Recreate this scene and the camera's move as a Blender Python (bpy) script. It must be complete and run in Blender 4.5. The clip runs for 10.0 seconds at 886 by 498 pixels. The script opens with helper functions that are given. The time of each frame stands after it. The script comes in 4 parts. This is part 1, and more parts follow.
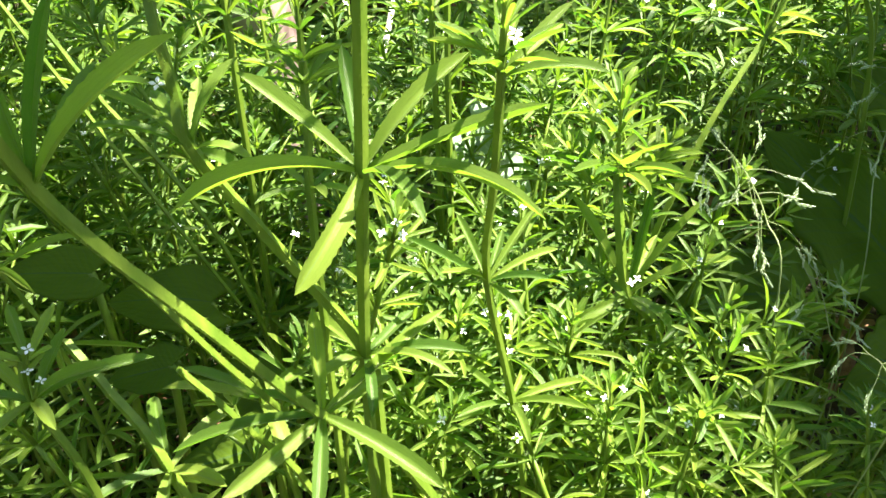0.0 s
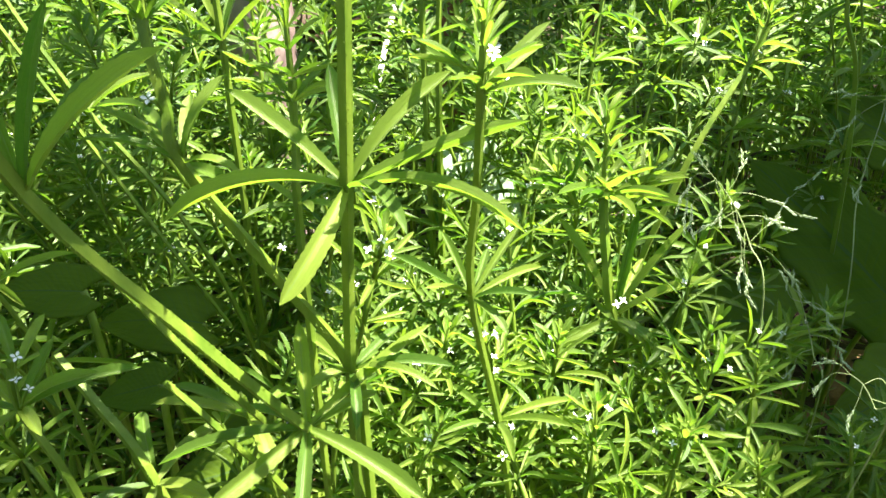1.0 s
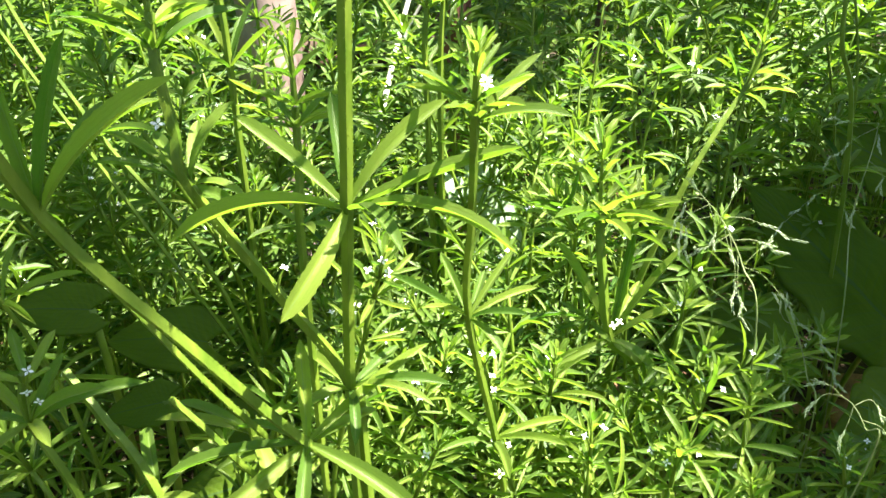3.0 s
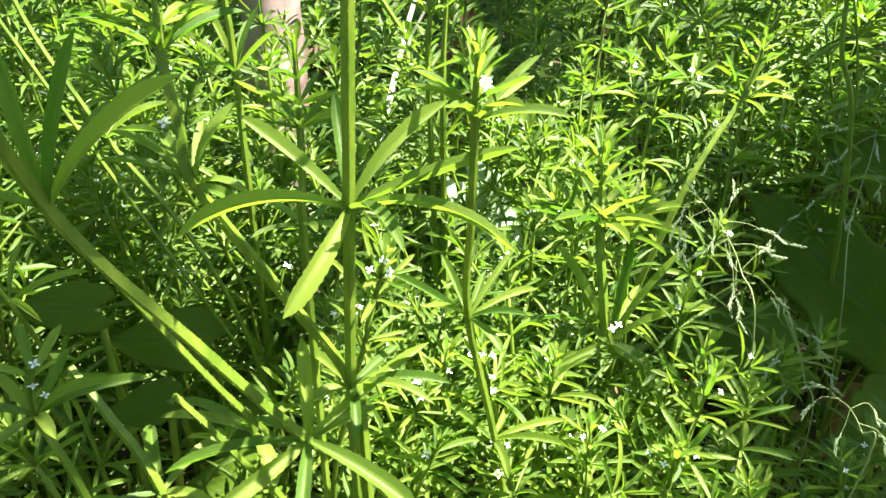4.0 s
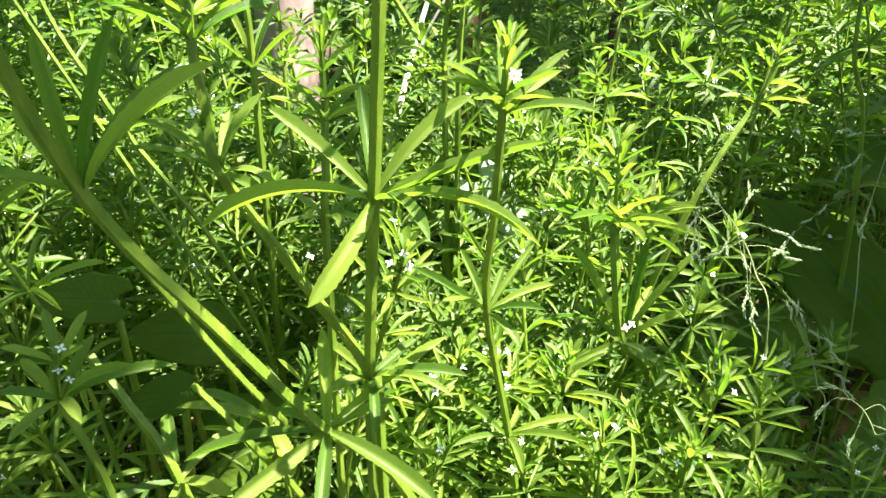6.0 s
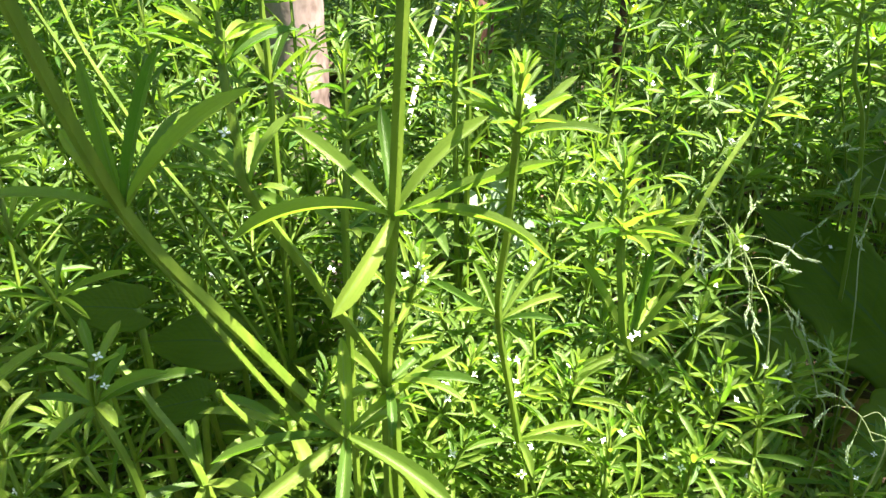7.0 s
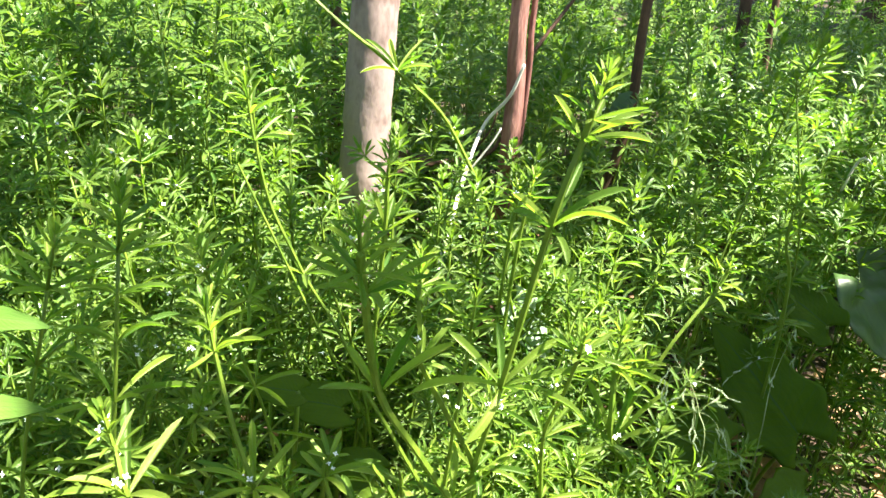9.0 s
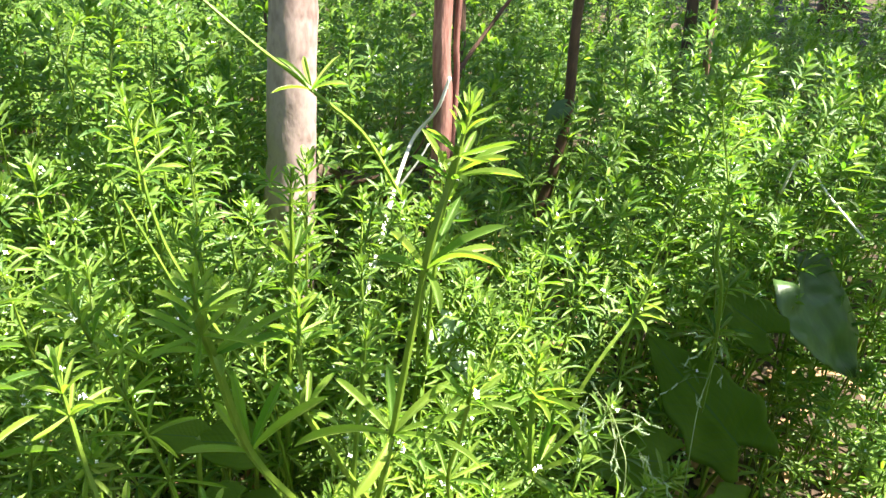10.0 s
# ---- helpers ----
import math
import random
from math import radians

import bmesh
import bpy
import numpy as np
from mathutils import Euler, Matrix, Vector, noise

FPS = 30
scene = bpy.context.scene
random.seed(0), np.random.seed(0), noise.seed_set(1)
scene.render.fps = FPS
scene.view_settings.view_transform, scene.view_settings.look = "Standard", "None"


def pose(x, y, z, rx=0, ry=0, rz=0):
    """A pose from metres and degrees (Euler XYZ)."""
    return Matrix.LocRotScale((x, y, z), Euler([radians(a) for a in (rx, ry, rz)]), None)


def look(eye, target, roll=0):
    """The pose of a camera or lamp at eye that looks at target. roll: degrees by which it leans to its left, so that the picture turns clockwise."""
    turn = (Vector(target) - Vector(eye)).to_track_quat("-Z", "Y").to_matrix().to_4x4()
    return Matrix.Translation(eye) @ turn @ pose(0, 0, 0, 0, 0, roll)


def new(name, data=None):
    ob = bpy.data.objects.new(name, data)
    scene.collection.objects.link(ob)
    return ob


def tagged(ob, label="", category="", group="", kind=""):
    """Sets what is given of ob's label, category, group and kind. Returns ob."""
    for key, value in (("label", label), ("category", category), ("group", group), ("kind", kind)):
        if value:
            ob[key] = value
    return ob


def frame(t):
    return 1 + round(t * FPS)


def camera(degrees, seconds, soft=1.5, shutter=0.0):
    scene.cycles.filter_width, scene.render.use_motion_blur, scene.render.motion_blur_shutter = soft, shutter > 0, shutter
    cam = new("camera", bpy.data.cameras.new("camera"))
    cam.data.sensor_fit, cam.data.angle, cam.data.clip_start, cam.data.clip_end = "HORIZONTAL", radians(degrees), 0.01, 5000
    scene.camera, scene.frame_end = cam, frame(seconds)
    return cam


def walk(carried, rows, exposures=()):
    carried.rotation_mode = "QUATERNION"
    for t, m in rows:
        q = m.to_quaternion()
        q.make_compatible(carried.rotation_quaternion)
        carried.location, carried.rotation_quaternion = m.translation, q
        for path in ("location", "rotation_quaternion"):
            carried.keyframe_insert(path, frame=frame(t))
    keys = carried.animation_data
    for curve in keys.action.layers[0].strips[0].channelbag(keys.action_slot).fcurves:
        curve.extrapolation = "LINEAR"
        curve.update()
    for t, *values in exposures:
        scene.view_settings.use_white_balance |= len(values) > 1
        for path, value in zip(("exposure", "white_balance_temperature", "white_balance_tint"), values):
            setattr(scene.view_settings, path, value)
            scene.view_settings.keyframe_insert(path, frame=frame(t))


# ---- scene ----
cam = camera(55.19, 10.0)
PATH = [
    (0, (-0.0037, 0.0184, 0.5039), (0.0025, 0.8851, 0.0052), -2.36),
    (0.5, (-0.0070, 0.0115, 0.5015), (0.0011, 0.8936, 0.0304), -1.80),
    (1, (-0.0001, 0.0115, 0.5016), (0.0104, 0.8973, 0.0376), -1.89),
    (1.5, (0.0010, 0.0103, 0.5009), (0.0087, 0.8993, 0.0431), -1.98),
    (2, (0.0004, 0.0077, 0.5014), (0.0088, 0.8995, 0.0490), -1.88),
    (3.5, (0.0034, 0.0015, 0.5055), (0.0042, 0.9027, 0.0721), -1.69),
    (4, (0.0033, -0.0007, 0.5038), (0.0035, 0.9023, 0.0742), -1.49),
    (4.5, (0.0000, 0.0000, 0.5000), (0.0000, 0.9040, 0.0725), -1.17),
    (5, (-0.0028, -0.0021, 0.5012), (-0.0028, 0.9028, 0.0757), -0.82),
    (5.5, (-0.0026, -0.0033, 0.5012), (-0.0029, 0.9022, 0.0769), -0.65),
    (7, (-0.0065, -0.0140, 0.5085), (-0.0110, 0.8950, 0.0918), -0.59),
    (7.3, (-0.0219, -0.0256, 0.5186), (-0.0319, 0.8852, 0.1059), -0.11),
    (7.5, (-0.0359, -0.0335, 0.5279), (-0.0464, 0.8773, 0.1154), 0.37),
    (7.7, (-0.0616, -0.0425, 0.5369), (-0.0586, 0.8763, 0.1423), 0.26),
    (8, (-0.0757, -0.0648, 0.5725), (-0.0738, 0.8442, 0.1556), 4.58),
    (8.5, (-0.0816, -0.1331, 0.6198), (-0.0509, 0.7711, 0.1938), 6.26),
    (8.8, (-0.0897, -0.1484, 0.6653), (-0.0476, 0.7523, 0.2329), 7.01),
    (9, (-0.0745, -0.1507, 0.6616), (-0.0349, 0.7524, 0.2338), 6.43),
    (9.5, (-0.0334, -0.1218, 0.6637), (0.0174, 0.7811, 0.2368), 5.63),
    (10, (-0.0298, -0.1209, 0.6723), (0.0374, 0.7815, 0.2466), 5.17),
]
walk(cam, [(t, look(eye, target, roll)) for t, eye, target, roll in PATH],
     exposures=[(0, 3.12), (7, 3.10), (8.5, 3.15), (10, 3.25)])

# ---- light ----
SUN_EL, SUN_AZ = radians(62), radians(103)   # azimuth clockwise from +y
to_sun = Vector((math.sin(SUN_AZ) * math.cos(SUN_EL), math.cos(SUN_AZ) * math.cos(SUN_EL), math.sin(SUN_EL)))
world = bpy.data.worlds.new("world")
scene.world = world
world.use_nodes = True
wn, wl = world.node_tree.nodes, world.node_tree.links
sky = wn.new("ShaderNodeTexSky")
sky.sky_type, sky.sun_disc = "NISHITA", False
sky.sun_elevation, sky.sun_rotation = SUN_EL, SUN_AZ
wl.new(sky.outputs[0], wn["Background"].inputs[0])
wn["Background"].inputs[1].default_value = 0.038
sun_data = bpy.data.lights.new("sun", "SUN")
sun_data.energy, sun_data.angle, sun_data.color = 4.1, radians(0.55), (1.0, 0.93, 0.80)
sun = new("sun", sun_data)
sun.matrix_world = look(to_sun * 20, (0, 0, 0))


# ---- materials ----
def material(name):
    m = bpy.data.materials.new(name)
    m.use_nodes = True
    n, l = m.node_tree.nodes, m.node_tree.links
    return m, n, l, n["Principled BSDF"]


def ramp(n, l, source, stops):
    r = n.new("ShaderNodeValToRGB")
    e = r.color_ramp.elements
    while len(e) < len(stops):
        e.new(0.5)
    for k, (p, c) in zip(e, stops):
        k.position, k.color = p, (*c, 1)
    l.new(source, r.inputs[0])
    return r.outputs[0]


def noise_tex(n, l, scale, detail=3, coords="Object", stretch=None):
    c = n.new("ShaderNodeTexCoord")
    t = n.new("ShaderNodeTexNoise")
    t.inputs["Scale"].default_value, t.inputs["Detail"].default_value = scale, detail
    if stretch:
        mp = n.new("ShaderNodeMapping")
        mp.inputs["Scale"].default_value = stretch
        l.new(c.outputs[coords], mp.inputs[0])
        l.new(mp.outputs[0], t.inputs["Vector"])
    else:
        l.new(c.outputs[coords], t.inputs["Vector"])
    return t.outputs["Fac"]


def maths(n, l, op, a, b=None):
    k = n.new("ShaderNodeMath")
    k.operation = op
    for i, v in enumerate((a, b)):
        if v is None:
            continue
        if isinstance(v, (int, float)):
            k.inputs[i].default_value = v
        else:
            l.new(v, k.inputs[i])
    return k.outputs[0]


def blend(n, l, fac, a, b, mode="MIX"):
    k = n.new("ShaderNodeMix")
    k.data_type, k.blend_type = "RGBA", mode
    for i, v in ((0, fac), (6, a), (7, b)):
        if isinstance(v, (int, float)):
            k.inputs[i].default_value = v
        elif isinstance(v, tuple):
            k.inputs[i].default_value = (*v, 1)
        else:
            l.new(v, k.inputs[i])
    return k.outputs[2]


def bump(n, l, bsdf, height, strength, distance):
    b = n.new("ShaderNodeBump")
    b.inputs["Strength"].default_value, b.inputs["Distance"].default_value = strength, distance
    l.new(height, b.inputs["Height"])
    l.new(b.outputs[0], bsdf.inputs["Normal"])
    return b.outputs[0]


def leafy(name, dark, light, through_dark, through_light, island=False, share=0.5, rough=0.4, rib=(0.21, 0.31, 0.08), veins=0.0, gloss=1.0, sheen=0.13):
    """Thin green blade: a glossy skin over a translucent leaf, paler along the midrib."""
    m, n, l, p = material(name)
    if island:
        rnd = n.new("ShaderNodeNewGeometry").outputs["Random Per Island"]
    else:
        rnd = n.new("ShaderNodeObjectInfo").outputs["Random"]
    uv = n.new("ShaderNodeUVMap").outputs[0]
    sep = n.new("ShaderNodeSeparateXYZ")
    l.new(uv, sep.inputs[0])
    across = maths(n, l, "ABSOLUTE", maths(n, l, "SUBTRACT", sep.outputs[0], 0.5))
    mid = maths(n, l, "LESS_THAN", across, 0.03)
    fine = noise_tex(n, l, 700 if not island else 500, 2)
    broad = noise_tex(n, l, 60, 3)
    tone = maths(n, l, "ADD", maths(n, l, "MULTIPLY", rnd, 0.75), maths(n, l, "MULTIPLY", broad, 0.4))
    col = ramp(n, l, tone, [(0.15, dark), (0.95, light)])
    thr = ramp(n, l, tone, [(0.15, through_dark), (0.95, through_light)])
    col = blend(n, l, maths(n, l, "MULTIPLY", fine, 0.35), col, (0.5, 0.5, 0.5), "SOFT_LIGHT")
    lines = n.new("ShaderNodeTexNoise")
    lines.inputs["Scale"].default_value, lines.inputs["Detail"].default_value = 1.0, 3
    stretch = n.new("ShaderNodeMapping")
    stretch.inputs["Scale"].default_value = (22, 2.5, 1)
    l.new(uv, stretch.inputs[0])
    l.new(stretch.outputs[0], lines.inputs["Vector"])
    col = blend(n, l, 0.55, col, ramp(n, l, lines.outputs["Fac"], [(0.35, (0.32, 0.32, 0.32)), (0.65, (0.66, 0.66, 0.66))]), "SOFT_LIGHT")
    height = maths(n, l, "ADD", maths(n, l, "MULTIPLY", fine, 0.4), maths(n, l, "MULTIPLY", lines.outputs["Fac"], 0.9))
    if veins:
        w = n.new("ShaderNodeTexWave")
        w.wave_type, w.bands_direction = "BANDS", "Y"
        w.inputs["Scale"].default_value, w.inputs["Distortion"].default_value = veins, 1.5
        mix = n.new("ShaderNodeCombineXYZ")
        l.new(maths(n, l, "SUBTRACT", sep.outputs[1], maths(n, l, "MULTIPLY", across, 0.7)), mix.inputs[1])
        l.new(across, mix.inputs[0])
        l.new(mix.outputs[0], w.inputs["Vector"])
        vein = maths(n, l, "GREATER_THAN", w.outputs["Fac"], 0.93)
        mid = maths(n, l, "MAXIMUM", maths(n, l, "LESS_THAN", across, 0.015), maths(n, l, "MULTIPLY", vein, 0.3))
        height = maths(n, l, "ADD", height, maths(n, l, "MULTIPLY", w.outputs["Fac"], -0.3))
    col = blend(n, l, maths(n, l, "MULTIPLY", mid, 0.7), col, rib)
    l.new(col, p.inputs["Base Color"])
    p.inputs["Roughness"].default_value = rough
    p.inputs["Specular IOR Level"].default_value = gloss
    p.inputs["Sheen Weight"].default_value, p.inputs["Sheen Roughness"].default_value = sheen, 0.45
    p.inputs["Sheen Tint"].default_value = (1, 1, 0.75, 1)
    nb = bump(n, l, p, height, 0.35, 0.0004 if not veins else 0.0007)
    tr = n.new("ShaderNodeBsdfTranslucent")
    l.new(blend(n, l, maths(n, l, "MULTIPLY", mid, 0.35), thr, rib), tr.inputs["Color"])
    l.new(nb, tr.inputs["Normal"])
    s = n.new("ShaderNodeMixShader")
    s.inputs[0].default_value = share
    l.new(p.outputs[0], s.inputs[1])
    l.new(tr.outputs[0], s.inputs[2])
    l.new(s.outputs[0], n["Material Output"].inputs[0])
    return m


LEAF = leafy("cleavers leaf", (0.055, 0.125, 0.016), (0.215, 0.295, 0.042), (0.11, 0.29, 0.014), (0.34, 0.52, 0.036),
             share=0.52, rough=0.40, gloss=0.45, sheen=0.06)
# same leaf with darker, greener colours: shade of the massed stand is painted in
LEAF_MASS_DIM = leafy("cleavers leaf massed dimmed", (0.036, 0.095, 0.017), (0.135, 0.215, 0.034), (0.075, 0.235, 0.009), (0.24, 0.40, 0.020),
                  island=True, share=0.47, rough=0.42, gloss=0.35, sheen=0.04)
# darker broad leaf for shaded places, the shade partly put into its colour
BROAD_SHADED = leafy("broad leaf", (0.06, 0.11, 0.008), (0.085, 0.145, 0.011), (0.16, 0.34, 0.006), (0.22, 0.36, 0.008),
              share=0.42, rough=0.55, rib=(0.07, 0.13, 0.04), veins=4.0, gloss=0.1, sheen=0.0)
DOCK = leafy("glossy broad leaf", (0.03, 0.075, 0.016), (0.05, 0.1, 0.025), (0.08, 0.2, 0.01), (0.1, 0.24, 0.01),
             share=0.25, rough=0.42, rib=(0.05, 0.1, 0.03), veins=4.0, gloss=0.6, sheen=0.0)
PALE_BROAD = leafy("pale broad leaf", (0.22, 0.32, 0.2), (0.3, 0.4, 0.26), (0.2, 0.34, 0.1), (0.25, 0.4, 0.12),
                   share=0.25, rough=0.5, rib=(0.35, 0.45, 0.3), veins=4.0)
# lighter copy of the broad leaf, sunlight put into its colour
BROAD_SUNLIT = leafy("broad leaf with sunlight in its colour", (0.07, 0.15, 0.02), (0.11, 0.21, 0.035), (0.16, 0.32, 0.012), (0.24, 0.42, 0.015),
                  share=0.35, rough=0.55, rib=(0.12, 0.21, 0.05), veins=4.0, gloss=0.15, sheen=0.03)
CROWN = leafy("tree leaf massed", (0.04, 0.09, 0.015), (0.08, 0.15, 0.025), (0.1, 0.24, 0.01), (0.16, 0.32, 0.015),
              island=True, share=0.35)


def stemmy(name, island=False):
    m, n, l, p = material(name)
    streak = noise_tex(n, l, 40, 3, stretch=(8, 8, 1))
    fine = noise_tex(n, l, 900, 2)
    col = ramp(n, l, streak, [(0.3, (0.085, 0.16, 0.012)), (0.7, (0.19, 0.27, 0.03))])
    col = blend(n, l, maths(n, l, "MULTIPLY", fine, 0.3), col, (0.5, 0.5, 0.5), "SOFT_LIGHT")
    l.new(col, p.inputs["Base Color"])
    p.inputs["Roughness"].default_value = 0.5
    nb = bump(n, l, p, fine, 0.3, 0.0004)
    tr = n.new("ShaderNodeBsdfTranslucent")
    tr.inputs["Color"].default_value = (0.26, 0.38, 0.014, 1)
    s = n.new("ShaderNodeMixShader")
    s.inputs[0].default_value = 0.3
    l.new(p.outputs[0], s.inputs[1])
    l.new(tr.outputs[0], s.inputs[2])
    l.new(s.outputs[0], n["Material Output"].inputs[0])
    return m


STEM = stemmy("cleavers stem")


def plain(name, stops, scale, detail=5, rough=0.8, depth=0.002, strength=0.5, stretch=None, spec=0.3):
    m, n, l, p = material(name)
    a = noise_tex(n, l, scale, detail, stretch=stretch)
    b = noise_tex(n, l, scale * 7, 4, stretch=stretch)
    tone = maths(n, l, "ADD", maths(n, l, "MULTIPLY", a, 0.65), maths(n, l, "MULTIPLY", b, 0.35))
    l.new(ramp(n, l, tone, stops), p.inputs["Base Color"])
    p.inputs["Roughness"].default_value = rough
    p.inputs["Specular IOR Level"].default_value = spec
    bump(n, l, p, tone, strength, depth)
    return m


PETAL = plain("white petal", [(0.3, (0.72, 0.73, 0.66)), (0.7, (0.86, 0.86, 0.84))], 800, rough=0.6, depth=0.0002)
BARK = plain("smooth pale bark", [(0.30, (0.055, 0.035, 0.03)), (0.42, (0.15, 0.105, 0.095)), (0.55, (0.27, 0.205, 0.19)), (0.72, (0.19, 0.14, 0.13))],
             22, 6, 0.75, 0.003, 0.6, (1, 1, 0.55))
RED_BARK = plain("reddish flaking bark", [(0.3, (0.06, 0.022, 0.018)), (0.5, (0.16, 0.07, 0.058)), (0.7, (0.3, 0.16, 0.135))],
                 60, 6, 0.75, 0.003, 0.8, (1, 1, 0.18))
DARK_BARK = plain("dark twig bark", [(0.3, (0.03, 0.02, 0.014)), (0.6, (0.11, 0.06, 0.04)), (0.8, (0.2, 0.13, 0.09))],
                  80, 5, 0.8, 0.002, 0.8, (1, 1, 0.25))
DEAD = plain("bleached dead wood", [(0.3, (0.38, 0.35, 0.31)), (0.6, (0.62, 0.6, 0.56)), (0.8, (0.75, 0.73, 0.7))],
             90, 5, 0.7, 0.001, 0.5, (1, 1, 0.2))
LOG = plain("brown log bark", [(0.3, (0.03, 0.02, 0.015)), (0.6, (0.09, 0.06, 0.045)), (0.8, (0.18, 0.14, 0.12))], 40, 5, 0.85, 0.004, 0.8)
SOIL = plain("soil with leaf litter", [(0.3, (0.018, 0.012, 0.008)), (0.5, (0.045, 0.028, 0.018)), (0.62, (0.03, 0.035, 0.012)), (0.75, (0.1, 0.065, 0.04))],
             24, 8, 0.95, 0.01, 0.8)
LITTER = plain("dry fallen leaf", [(0.3, (0.12, 0.06, 0.03)), (0.7, (0.34, 0.2, 0.11))], 60, 4, 0.8, 0.001)
SEED = plain("pale green grass spikelet", [(0.3, (0.17, 0.25, 0.11)), (0.7, (0.34, 0.40, 0.23))], 500, 3, 0.45, 0.0003, 0.4, None, 0.5)
CULM = plain("thin grass stalk", [(0.3, (0.12, 0.17, 0.06)), (0.7, (0.26, 0.3, 0.13))], 200, 3, 0.5, 0.0003)


# ---- building helpers ----
def mesh_from(name, verts, faces, mat, uvs=None, smooth=True):
    me = bpy.data.meshes.new(name)
    me.from_pydata(verts, [], faces)
    if uvs is not None:
        layer = me.uv_layers.new(name="UVMap")
        idx = np.empty(len(me.loops), dtype=np.int32)
        me.loops.foreach_get("vertex_index", idx)
        layer.data.foreach_set("uv", np.asarray(uvs, dtype=np.float32)[idx].ravel())
    me.materials.append(mat)
    if smooth:
        me.polygons.foreach_set("use_smooth", np.ones(len(me.polygons), dtype=bool))
    me.update()
    return me


def part(name, data, parent, m=None, label=""):
    ob = new(name, data)
    ob.parent = parent
    if m is not None:
        ob.matrix_local = m
    if label:
        ob["label"] = label
    return ob


def thing(name, label, category, at=(0, 0, 0), group="", kind=""):
    ob = new(name)
    ob.location = at
    ob.empty_display_size = 0.02
    return tagged(ob, label, category, group, kind)


def smooth_line(points, per=5):
    """Catmull-Rom through the points."""
    p = [Vector(q) for q in points]
    if len(p) < 3:
        return [p[0].lerp(p[-1], i / per) for i in range(per + 1)]
    p = [2 * p[0] - p[1]] + p + [2 * p[-1] - p[-2]]
    out = []
    for a, b, c, d in zip(p, p[1:], p[2:], p[3:]):
        for i in range(per):
            t = i / per
            out.append(0.5 * (2 * b + (c - a) * t + (2 * a - 5 * b + 4 * c - d) * t * t + (3 * b - a - 3 * c + d) * t ** 3))
    out.append(p[-2])
    return out


def tube(line, radius, sides=6, square=False, wobble=0.0, rng=None):
    """Verts and faces of a tube along a line; radius is a function of 0..1."""
    verts, faces = [], []
    ref = Vector((1, 0.2, 0.1)).normalized()
    n = len(line)
    for i, q in enumerate(line):
        tan = (line[min(i + 1, n - 1)] - line[max(i - 1, 0)]).normalized()
        ref = (ref - tan * ref.dot(tan)).normalized()
        other = tan.cross(ref)
        r = radius(i / (n - 1))
        for k in range(sides):
            a = 2 * math.pi * k / sides
            rr = r * (1.0 if not square else (1.12 if k % 2 == 0 else 0.82))
            if wobble:
                rr *= 1 + wobble * (noise.noise(q * 40 + Vector((math.cos(a), math.sin(a), 0)) * 1.3))
            verts.append(q + rr * (math.cos(a) * ref + math.sin(a) * other))
    for i in range(n - 1):
        for k in range(sides):
            a, b = i * sides + k, i * sides + (k + 1) % sides
            faces.append((a, b, b + sides, a + sides))
    faces.append(tuple(range(sides - 1, -1, -1)))
    faces.append(tuple((n - 1) * sides + k for k in range(sides)))
    return verts, faces


def bristles(line, radius, rng, step=0.0008, length=0.0006):
    """Short hooked bristles on the four ridges of a stem."""
    verts, faces = [], []
    n = len(line)
    for i in range(n - 1):
        seg = line[i + 1] - line[i]
        tan = seg.normalized()
        ref = (Vector((1, 0.2, 0.1)) - tan * tan.dot(Vector((1, 0.2, 0.1)))).normalized()
        other = tan.cross(ref)
        for j in range(max(1, int(seg.length / step))):
            for k in range(4):
                if rng.random() < 0.35:
                    continue
                a = math.pi / 2 * k + rng.uniform(-0.25, 0.25)
                out = math.cos(a) * ref + math.sin(a) * other
                q = line[i] + seg * rng.random() + out * radius(i / (n - 1)) * 1.02
                w = out.cross(tan) * 0.00008
                b = len(verts)
                verts += [q - w, q + w, q + tan * 0.00022, q + out * length * rng.uniform(0.6, 1.2) - tan * 0.0003]
                faces += [(b, b + 1, b + 3), (b + 1, b + 2, b + 3), (b + 2, b, b + 3)]
    return verts, faces


def blade(rows, cols, arch, fold=0.035, twist=0.0, teeth=0.0):
    """A narrow leaf along x, 1 long and 1 wide, widest past the middle, with a short point."""
    verts, faces, uvs = [], [], []
    for i in range(rows + 1):
        s = i / rows
        w = 0.36 + 0.64 * math.sin(math.pi / 2 * min(1, s / 0.6)) ** 0.9
        if s > 0.7:
            w *= max(0.0, 1 - ((s - 0.7) / 0.3) ** 2.5)
        if teeth and 0 < i < rows and i % 2:
            w *= 1 - teeth
        tw = twist * s
        for j in range(cols + 1):
            u = j / cols - 0.5
            y = u * w
            z = 4 * arch * s * (1 - s) + fold * (abs(u) * 2) ** 1.2 * w - 0.02 * (1 - abs(u) * 2) * w
            verts.append((s, y * math.cos(tw), z + y * 0.14 * math.sin(tw)))
            uvs.append((u + 0.5, s))
    for i in range(rows):
        for j in range(cols):
            a = i * (cols + 1) + j
            faces.append((a, a + cols + 1, a + cols + 2, a + 1))
    return verts, faces, uvs


